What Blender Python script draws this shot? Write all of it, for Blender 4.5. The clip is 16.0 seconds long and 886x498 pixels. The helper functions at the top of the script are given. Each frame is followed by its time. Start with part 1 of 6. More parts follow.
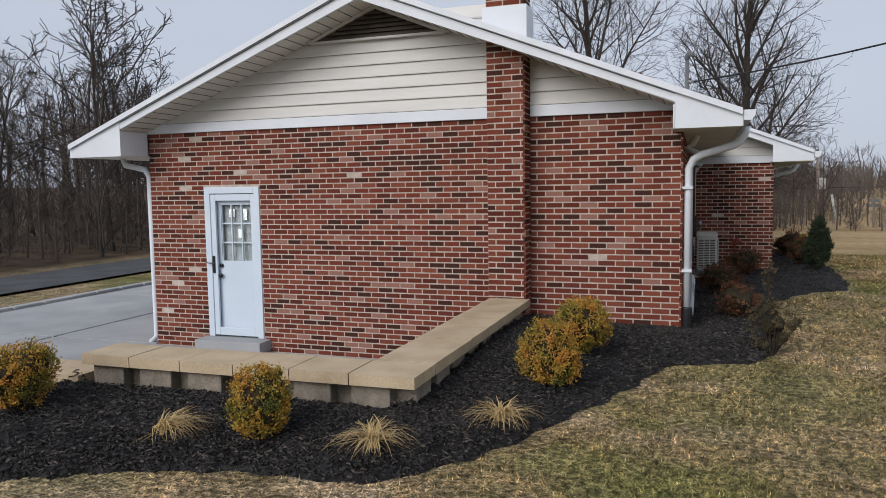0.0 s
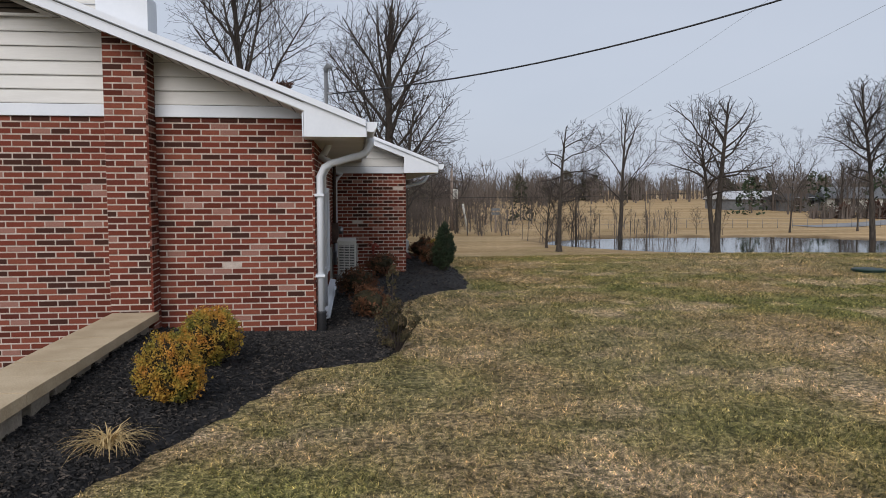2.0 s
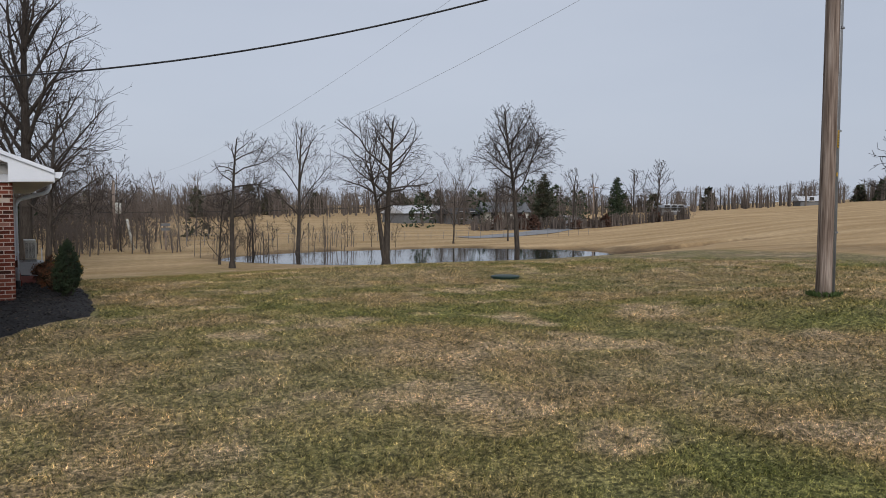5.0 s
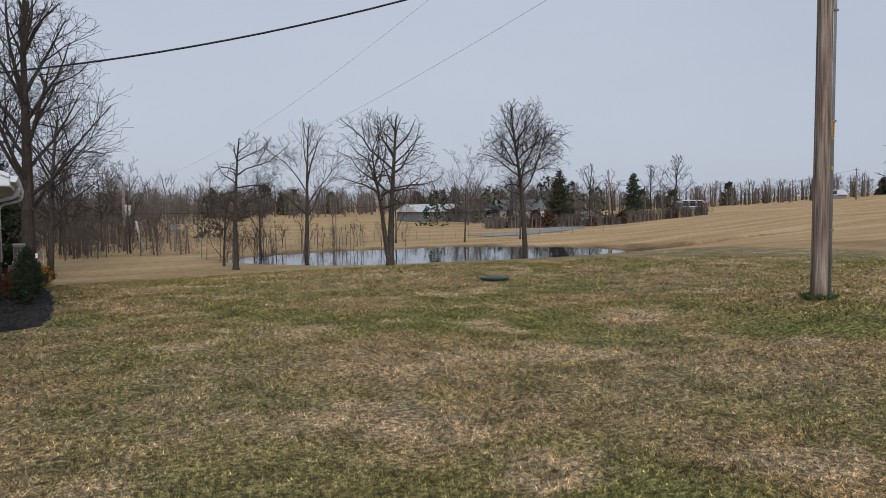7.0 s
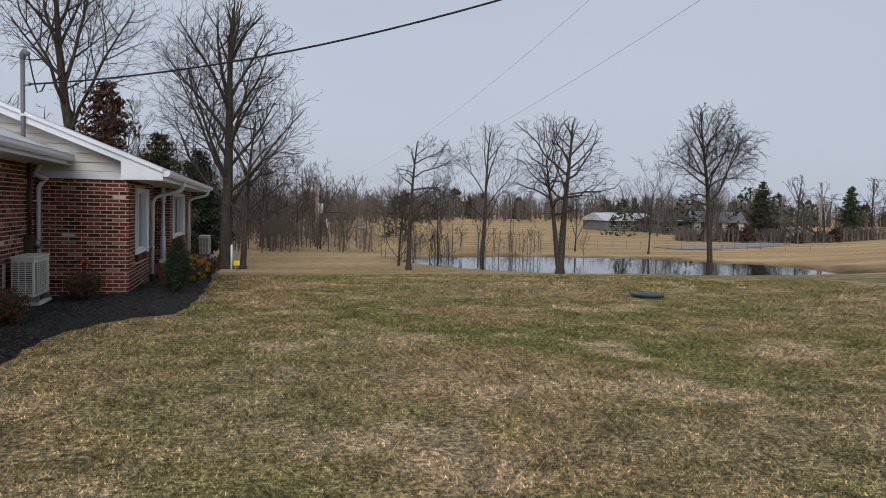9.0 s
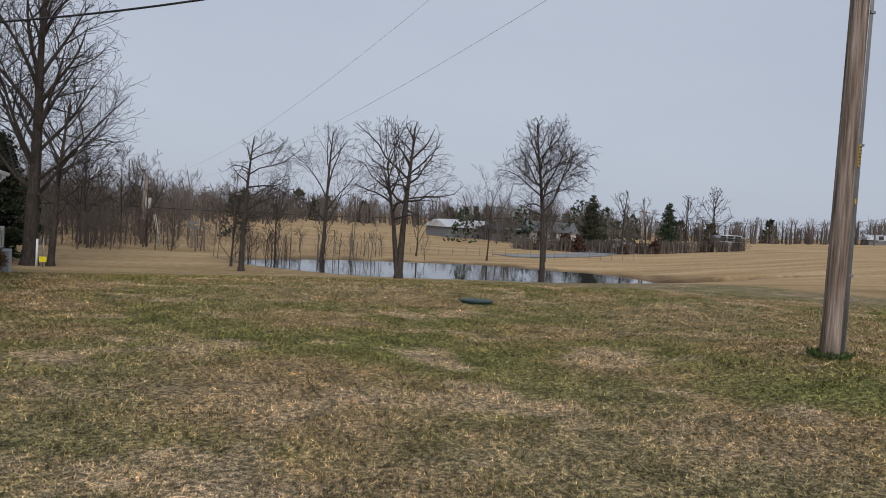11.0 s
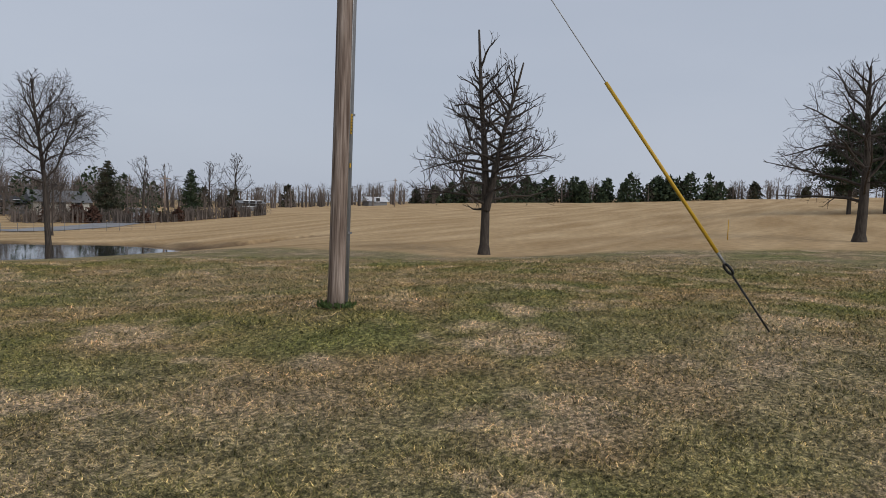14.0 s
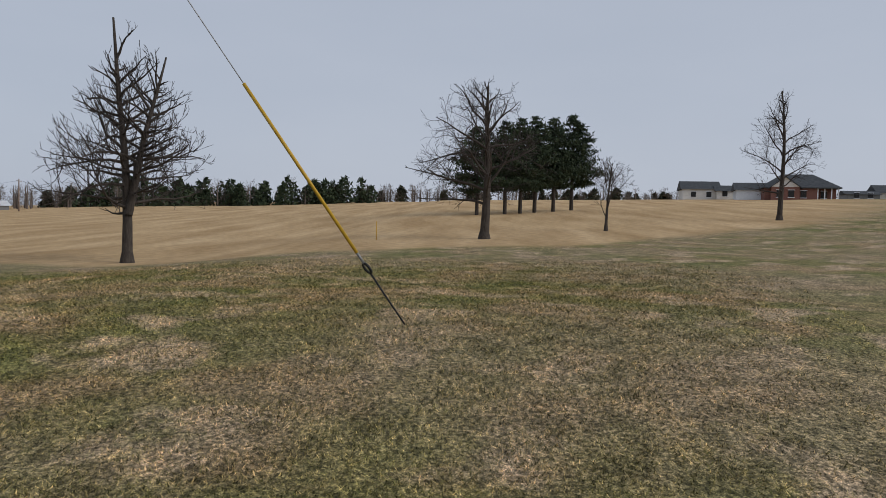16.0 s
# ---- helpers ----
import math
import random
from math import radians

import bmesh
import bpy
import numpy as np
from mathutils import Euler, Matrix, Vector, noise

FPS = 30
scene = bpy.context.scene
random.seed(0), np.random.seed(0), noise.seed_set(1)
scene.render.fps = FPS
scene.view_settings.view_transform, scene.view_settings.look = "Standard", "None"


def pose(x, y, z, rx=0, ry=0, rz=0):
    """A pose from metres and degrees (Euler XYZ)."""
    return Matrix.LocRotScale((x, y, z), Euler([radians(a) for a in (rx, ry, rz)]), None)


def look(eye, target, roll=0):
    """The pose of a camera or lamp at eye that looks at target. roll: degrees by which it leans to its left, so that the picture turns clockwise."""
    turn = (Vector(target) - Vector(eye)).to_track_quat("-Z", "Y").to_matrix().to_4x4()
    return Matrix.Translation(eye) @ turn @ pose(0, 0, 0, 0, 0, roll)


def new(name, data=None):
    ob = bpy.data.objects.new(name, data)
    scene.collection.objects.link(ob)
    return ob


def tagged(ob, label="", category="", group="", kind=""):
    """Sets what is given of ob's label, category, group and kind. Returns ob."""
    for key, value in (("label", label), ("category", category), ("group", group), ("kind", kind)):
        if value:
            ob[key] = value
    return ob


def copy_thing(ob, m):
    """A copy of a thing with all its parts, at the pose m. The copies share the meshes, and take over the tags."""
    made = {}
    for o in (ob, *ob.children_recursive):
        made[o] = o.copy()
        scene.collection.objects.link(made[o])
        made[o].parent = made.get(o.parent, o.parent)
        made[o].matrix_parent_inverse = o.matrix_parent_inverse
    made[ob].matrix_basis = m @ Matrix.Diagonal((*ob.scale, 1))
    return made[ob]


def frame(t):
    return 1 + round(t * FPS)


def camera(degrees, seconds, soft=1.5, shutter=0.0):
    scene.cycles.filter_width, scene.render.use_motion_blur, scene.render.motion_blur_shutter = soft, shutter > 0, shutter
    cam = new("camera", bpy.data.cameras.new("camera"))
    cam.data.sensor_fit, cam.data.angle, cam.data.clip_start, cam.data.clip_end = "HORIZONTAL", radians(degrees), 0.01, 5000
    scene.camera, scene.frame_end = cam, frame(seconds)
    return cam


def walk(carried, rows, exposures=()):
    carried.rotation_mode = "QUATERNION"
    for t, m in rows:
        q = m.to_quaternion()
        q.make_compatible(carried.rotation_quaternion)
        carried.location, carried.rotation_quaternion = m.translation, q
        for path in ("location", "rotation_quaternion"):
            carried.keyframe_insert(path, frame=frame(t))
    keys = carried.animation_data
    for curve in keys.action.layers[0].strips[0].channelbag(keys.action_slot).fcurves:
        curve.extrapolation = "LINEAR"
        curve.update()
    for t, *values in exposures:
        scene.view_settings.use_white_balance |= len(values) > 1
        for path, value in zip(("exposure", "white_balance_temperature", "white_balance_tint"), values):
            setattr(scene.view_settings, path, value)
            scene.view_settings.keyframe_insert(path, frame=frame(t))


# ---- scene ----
cam = camera(62.2, 16.0, soft=0.9)
PATH = [
    (0, (0.014, 0.034, 1.628), (-0.647, 1.914, 1.457), -0.9),
    (0.5, (0.085, 0.055, 1.64), (-0.346, 2.001, 1.477), -0.9),
    (1, (0.156, 0.076, 1.641), (-0.041, 2.059, 1.476), -0.7),
    (1.1, (0.172, 0.08, 1.64), (0.014, 2.068, 1.486), -0.2),
    (1.5, (0.234, 0.103, 1.628), (0.264, 2.096, 1.463), -0.3),
    (2, (0.29, 0.148, 1.609), (0.524, 2.128, 1.452), 0.0),
    (2.5, (0.309, 0.249, 1.599), (0.72, 2.2, 1.451), 0.1),
    (3, (0.338, 0.381, 1.597), (0.893, 2.297, 1.454), -0.1),
    (3.5, (0.439, 0.446, 1.586), (1.118, 2.321, 1.435), -0.0),
    (4, (0.706, 0.442, 1.577), (1.502, 2.269, 1.413), 0.4),
    (4.5, (0.954, 0.477, 1.587), (1.869, 2.25, 1.442), 0.5),
    (4.6, (0.997, 0.532, 1.587), (1.936, 2.292, 1.442), 0.4),
    (5, (1.163, 0.63, 1.582), (2.186, 2.345, 1.465), 0.1),
    (5.2, (1.25, 0.686, 1.621), (2.303, 2.383, 1.509), -0.3),
    (7.3, (2.36, 0.79, 1.615), (3.289, 2.556, 1.487), -0.7),
    (7.5, (2.481, 0.781, 1.634), (3.323, 2.592, 1.513), -0.4),
    (8, (2.802, 0.787, 1.674), (3.406, 2.691, 1.561), 0.9),
    (8.2, (2.945, 0.836, 1.664), (3.453, 2.767, 1.552), 1.05),
    (10.3, (3.87, 1.414, 1.569), (4.423, 3.333, 1.469), 3.2),
    (10.5, (3.908, 1.462, 1.566), (4.563, 3.35, 1.472), 3.5),
    (11, (3.996, 1.626, 1.556), (4.888, 3.414, 1.475), 3.6),
    (11.5, (4.053, 1.65, 1.541), (5.144, 3.326, 1.477), 3.4),
    (12, (4.093, 1.641, 1.545), (5.358, 3.188, 1.482), 3.0),
    (12.5, (4.148, 1.675, 1.526), (5.56, 3.09, 1.458), 2.9),
    (13, (4.222, 1.679, 1.532), (5.763, 2.952, 1.453), 2.7),
    (13.5, (4.185, 1.668, 1.533), (5.847, 2.777, 1.443), 2.4),
    (14, (4.203, 1.655, 1.542), (5.973, 2.581, 1.434), 2.1),
    (14.5, (4.21, 1.626, 1.535), (6.067, 2.359, 1.423), 2.0),
    (15, (4.204, 1.584, 1.542), (6.132, 2.108, 1.443), 1.8),
    (15.5, (4.217, 1.534, 1.55), (6.194, 1.828, 1.465), 1.6),
    (16, (4.324, 1.483, 1.552), (6.322, 1.537, 1.48), 1.4),
]
EXPOSURES = ((0, 0.55), (2, 0.54), (3, 0.38), (4, 0.41), (5, 0.44), (8, 0.43), (10.5, 0.4), (12, 0.3), (16, 0.3))
walk(cam, [(t, look(eye, target, roll)) for t, eye, target, roll in PATH], EXPOSURES)
# ---- light: an overcast winter day ----
world = bpy.data.worlds.new("overcast_sky")
scene.world = world
world.use_nodes = True
wn, wl = world.node_tree.nodes, world.node_tree.links
wn.clear()
w_out = wn.new("ShaderNodeOutputWorld")
w_bg = wn.new("ShaderNodeBackground")
w_sky = wn.new("ShaderNodeTexSky")
w_sky.sky_type = "NISHITA"
w_sky.sun_disc = False
SUN_UP, SUN_ROUND = math.radians(32), math.radians(200)
w_sky.sun_elevation, w_sky.sun_rotation = SUN_UP, SUN_ROUND
w_sky.air_density, w_sky.dust_density = 1.0, 3.0
w_coord = wn.new("ShaderNodeTexCoord")
w_map = wn.new("ShaderNodeMapping")
w_map.inputs["Scale"].default_value = (1.0, 1.0, 3.2)
w_noise = wn.new("ShaderNodeTexNoise")
w_noise.inputs["Scale"].default_value = 1.6
w_noise.inputs["Detail"].default_value = 5
w_ramp = wn.new("ShaderNodeValToRGB")
w_ramp.color_ramp.elements[0].position = 0.25
w_ramp.color_ramp.elements[0].color = (5.1, 5.68, 6.8, 1)
w_ramp.color_ramp.elements[1].position = 0.8
w_ramp.color_ramp.elements[1].color = (5.85, 6.36, 7.42, 1)
w_mix = wn.new("ShaderNodeMixRGB")
w_mix.inputs[0].default_value = 0.9
wl.new(w_coord.outputs["Generated"], w_map.inputs["Vector"])
wl.new(w_map.outputs["Vector"], w_noise.inputs["Vector"])
wl.new(w_noise.outputs["Fac"], w_ramp.inputs["Fac"])
wl.new(w_sky.outputs["Color"], w_mix.inputs[1])
wl.new(w_ramp.outputs["Color"], w_mix.inputs[2])
wl.new(w_mix.outputs["Color"], w_bg.inputs["Color"])
w_bg.inputs["Strength"].default_value = 0.07
wl.new(w_bg.outputs["Background"], w_out.inputs["Surface"])
sun_data = bpy.data.lights.new("sun", "SUN")
sun_data.energy, sun_data.angle, sun_data.color = 1.5, math.radians(40), (1.0, 0.96, 0.95)
sun = new("sun", sun_data)
sun.matrix_world = look((0, 0, 60), (-0.342 * -40, 0.94 * 40, 60 - 40 * math.tan(SUN_UP)))

# ---- materials ----
rng = np.random.default_rng(7)


def material(name, colours, scale=6.0, rough=0.8, bump=0.0, bump_scale=60.0, metal=0.0, detail=4.0, stretch=(1, 1, 1), pick="noise", fine=0.25, spec=0.3):
    """A procedural surface: a ramp of colours over noise, a piece or an object, with fine grain and relief."""
    m = bpy.data.materials.new(name)
    m.use_nodes = True
    n, l = m.node_tree.nodes, m.node_tree.links
    b = n["Principled BSDF"]
    geo = n.new("ShaderNodeNewGeometry")
    mp = n.new("ShaderNodeMapping")
    mp.inputs["Scale"].default_value = stretch
    l.new(geo.outputs["Position"], mp.inputs["Vector"])
    noise = n.new("ShaderNodeTexNoise")
    noise.inputs["Scale"].default_value, noise.inputs["Detail"].default_value = scale, detail
    l.new(mp.outputs["Vector"], noise.inputs["Vector"])
    ramp = n.new("ShaderNodeValToRGB")
    e = ramp.color_ramp.elements
    while len(e) < len(colours):
        e.new(0.5)
    for k, c in enumerate(colours):
        span = (0.32, 0.36) if pick == "noise" else (0.0, 1.0)
        e[k].position = span[0] + span[1] * k / max(1, len(colours) - 1)
        e[k].color = (*c, 1)
    if pick == "noise":
        l.new(noise.outputs["Fac"], ramp.inputs["Fac"])
    elif pick == "island":
        l.new(geo.outputs["Random Per Island"], ramp.inputs["Fac"])
    else:
        info = n.new("ShaderNodeObjectInfo")
        l.new(info.outputs["Random"], ramp.inputs["Fac"])
    grain = n.new("ShaderNodeTexNoise")
    grain.inputs["Scale"].default_value, grain.inputs["Detail"].default_value = bump_scale, 4
    l.new(mp.outputs["Vector"], grain.inputs["Vector"])
    mul = n.new("ShaderNodeMixRGB")
    mul.blend_type = "OVERLAY"
    mul.inputs[0].default_value = fine
    l.new(ramp.outputs["Color"], mul.inputs[1])
    l.new(grain.outputs["Fac"], mul.inputs[2])
    l.new(mul.outputs["Color"], b.inputs["Base Color"])
    b.inputs["Roughness"].default_value = rough
    b.inputs["Metallic"].default_value = metal
    b.inputs["Specular IOR Level"].default_value = spec
    if bump:
        bp = n.new("ShaderNodeBump")
        bp.inputs["Strength"].default_value = bump
        bp.inputs["Distance"].default_value = 0.01
        l.new(grain.outputs["Fac"], bp.inputs["Height"])
        l.new(bp.outputs["Normal"], b.inputs["Normal"])
    return m


BRICKS = [(0.113, 0.031, 0.02), (0.142, 0.039, 0.025), (0.167, 0.047, 0.03), (0.092, 0.027, 0.019), (0.179, 0.055, 0.036), (0.056, 0.024, 0.018), (0.15, 0.041, 0.027), (0.2, 0.063, 0.04), (0.125, 0.037, 0.026), (0.27, 0.135, 0.105), (0.158, 0.041, 0.027), (0.056, 0.024, 0.018), (0.209, 0.065, 0.043), (0.134, 0.037, 0.026)]
M_BRICK = material("fired_brick", BRICKS, pick="object", rough=0.9, bump=0.5, bump_scale=90, fine=0.35, spec=0.08)
M_BRICKS = material("fired_bricks", BRICKS, pick="island", rough=0.9, bump=0.5, bump_scale=90, fine=0.35, spec=0.08)
for _m in (M_BRICK, M_BRICKS):
    _m.node_tree.nodes["Color Ramp"].color_ramp.interpolation = "CONSTANT"
M_MORTAR = material("mortar", [(0.4, 0.33, 0.275), (0.54, 0.46, 0.4)], scale=9, rough=0.95, bump=0.5, bump_scale=120)
M_SIDING = material("cream_vinyl_siding", [(0.57, 0.56, 0.53), (0.66, 0.65, 0.62)], scale=1.5, rough=0.5, bump=0.1, bump_scale=25, stretch=(0.4, 1, 4), fine=0.08)
M_WHITE = material("white_painted_metal", [(0.64, 0.67, 0.71), (0.71, 0.74, 0.78)], scale=2, rough=0.42, bump=0.05, bump_scale=30, fine=0.1)
M_SOFFIT = material("cream_soffit", [(0.6, 0.57, 0.5), (0.68, 0.65, 0.58)], scale=2, rough=0.6, fine=0.1)
M_LINE = material("dark_seam", [(0.12, 0.12, 0.11), (0.16, 0.16, 0.15)], rough=0.8)
M_ROOF = material("pale_roof_metal", [(0.5, 0.51, 0.52), (0.58, 0.59, 0.6)], scale=1.2, rough=0.45, metal=0.2, fine=0.15)
M_DOOR = material("pale_blue_white_door_paint", [(0.56, 0.64, 0.72), (0.62, 0.69, 0.76)], scale=2, rough=0.35, fine=0.06)
M_DARK = material("dark_metal", [(0.02, 0.02, 0.02), (0.05, 0.05, 0.05)], rough=0.4, metal=0.6)
M_BLACK = material("black_plastic", [(0.012, 0.012, 0.013), (0.025, 0.025, 0.027)], rough=0.45)
M_BROWN = material("brown_enamel", [(0.05, 0.03, 0.022), (0.08, 0.05, 0.035)], rough=0.5)
M_LOUVRE = material("weathered_brown_louvre", [(0.09, 0.075, 0.06), (0.15, 0.125, 0.1)], scale=8, rough=0.8, stretch=(1, 1, 8))
M_CAP = material("tan_cast_cap_stone", [(0.40, 0.31, 0.20), (0.50, 0.40, 0.27)], scale=3, rough=0.85, bump=0.35, bump_scale=70, fine=0.25)
M_BLOCK = material("grey_buff_block", [(0.19, 0.165, 0.13), (0.27, 0.235, 0.19)], scale=7, rough=0.95, bump=0.8, bump_scale=45, fine=0.4)
M_CONC = material("pale_concrete", [(0.27, 0.28, 0.29), (0.38, 0.385, 0.39)], scale=0.8, rough=0.85, bump=0.25, bump_scale=80, fine=0.3)
M_ASPH = material("grey_asphalt", [(0.055, 0.057, 0.06), (0.085, 0.087, 0.09)], scale=1.2, rough=0.9, bump=0.5, bump_scale=60, fine=0.4)
M_ROAD = material("pale_worn_road", [(0.2, 0.2, 0.2), (0.26, 0.26, 0.26)], scale=0.4, rough=0.9, fine=0.2)
M_MULCH = material("black_dyed_mulch_soil", [(0.008, 0.008, 0.009), (0.03, 0.028, 0.028)], scale=14, rough=0.95, bump=1.0, bump_scale=40, fine=0.5)
M_CHIP = material("black_mulch_chips", [(0.007, 0.007, 0.007), (0.02, 0.019, 0.019), (0.05, 0.046, 0.044), (0.01, 0.01, 0.01), (0.03, 0.028, 0.027), (0.11, 0.09, 0.075)], pick="island", rough=0.9, fine=0.3)
M_WOODPOLE = material("weathered_pole_wood", [(0.08, 0.054, 0.04), (0.2, 0.152, 0.122), (0.34, 0.28, 0.235)], scale=9, rough=0.9, bump=0.9, bump_scale=30, stretch=(3, 3, 0.12), fine=0.5)
M_CONDUIT = material("grey_conduit", [(0.12, 0.125, 0.13), (0.17, 0.175, 0.18)], scale=3, rough=0.5)
M_YELLOW = material("yellow_guard_plastic", [(0.42, 0.25, 0.02), (0.5, 0.31, 0.03)], scale=4, rough=0.5, fine=0.2)
M_SIGN = material("yellow_sign", [(0.7, 0.6, 0.02), (0.75, 0.65, 0.03)], rough=0.5)
M_STEEL = material("galvanised_steel", [(0.22, 0.225, 0.23), (0.3, 0.305, 0.31)], scale=20, rough=0.45, metal=0.7)
M_CABLE = material("black_cable", [(0.01, 0.01, 0.011), (0.02, 0.02, 0.022)], rough=0.6)
M_WIRE = material("aluminium_wire", [(0.3, 0.31, 0.33), (0.36, 0.37, 0.39)], rough=0.5)
M_BARK = material("grey_brown_bark", [(0.032, 0.026, 0.021), (0.07, 0.058, 0.048)], scale=7, rough=0.95, bump=1.0, bump_scale=35, stretch=(2, 2, 0.4), fine=0.4)
M_TWIG = material("bare_twigs", [(0.03, 0.024, 0.021), (0.062, 0.05, 0.043)], scale=1.5, rough=0.95)
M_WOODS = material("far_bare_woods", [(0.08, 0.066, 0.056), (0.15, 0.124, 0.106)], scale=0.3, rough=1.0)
M_NEEDLE = material("dark_green_needles", [(0.012, 0.022, 0.012), (0.03, 0.046, 0.022), (0.05, 0.062, 0.028)], scale=1.6, rough=0.9)
M_CEDAR = material("dull_cedar_foliage", [(0.016, 0.022, 0.014), (0.04, 0.044, 0.024), (0.06, 0.042, 0.026)], scale=0.8, rough=0.95)
M_RUST = material("rusty_dead_leaves", [(0.05, 0.028, 0.02), (0.085, 0.042, 0.028)], scale=1.0, rough=0.9)
M_GOLD = material("golden_evergreen_sprays", [(0.1, 0.11, 0.025), (0.25, 0.19, 0.03), (0.4, 0.22, 0.035), (0.44, 0.19, 0.035)], scale=6, rough=0.8, fine=0.4)
# Near-black brown that paints the shade deep inside the shrubs.
M_INNER_SHADE = material("shrub_inner_shade", [(0.02, 0.018, 0.01), (0.045, 0.036, 0.016)], scale=30, rough=1.0, bump=1.0, bump_scale=60)
M_BARBERRY = material("russet_shrub_leaves", [(0.045, 0.03, 0.016), (0.11, 0.048, 0.024), (0.17, 0.07, 0.03)], scale=9, rough=0.85)
M_THIN = material("grey_green_shrub_leaves", [(0.035, 0.035, 0.018), (0.075, 0.06, 0.03), (0.12, 0.08, 0.045)], scale=9, rough=0.9)
M_TUFT = material("uncut_green_grass", [(0.03, 0.055, 0.014), (0.07, 0.1, 0.03)], scale=9, rough=0.9)
M_STRAW = material("dry_ornamental_straw", [(0.42, 0.29, 0.12), (0.58, 0.44, 0.22), (0.34, 0.22, 0.09), (0.5, 0.37, 0.17)], pick="island", rough=0.8)
M_AC = material("cream_enamel", [(0.5, 0.49, 0.44), (0.56, 0.55, 0.5)], scale=3, rough=0.45, fine=0.1)
M_GREENLID = material("green_plastic_lid", [(0.008, 0.024, 0.018), (0.016, 0.038, 0.028)], scale=6, rough=0.5)
M_PAPER = material("white_paper", [(0.72, 0.72, 0.7), (0.78, 0.78, 0.76)], rough=0.8)
M_INTERIOR = material("dim_room", [(0.26, 0.275, 0.29), (0.33, 0.345, 0.36)], rough=0.9)
M_RED = material("faded_red_metal", [(0.2, 0.04, 0.03), (0.28, 0.06, 0.045)], rough=0.5)
M_FARROOF = material("dark_shingles", [(0.035, 0.04, 0.045), (0.06, 0.065, 0.07)], scale=2, rough=0.9)
M_FARWALL = material("far_brick_wall", [(0.16, 0.08, 0.065), (0.2, 0.1, 0.08)], scale=3, rough=0.9)


def glass_material():
    m = bpy.data.materials.new("window_glass")
    m.use_nodes = True
    b = m.node_tree.nodes["Principled BSDF"]
    b.inputs["Base Color"].default_value = (0.9, 0.95, 0.95, 1)
    b.inputs["Roughness"].default_value = 0.03
    b.inputs["Transmission Weight"].default_value = 1.0
    b.inputs["IOR"].default_value = 1.45
    return m


def water_material():
    m = material("pond_water", [(0.02, 0.024, 0.024), (0.03, 0.034, 0.034)], scale=0.3, rough=0.04, bump=0.1, bump_scale=3.5, spec=0.6, fine=0.0)
    return m


M_GLASS, M_WATER = glass_material(), water_material()


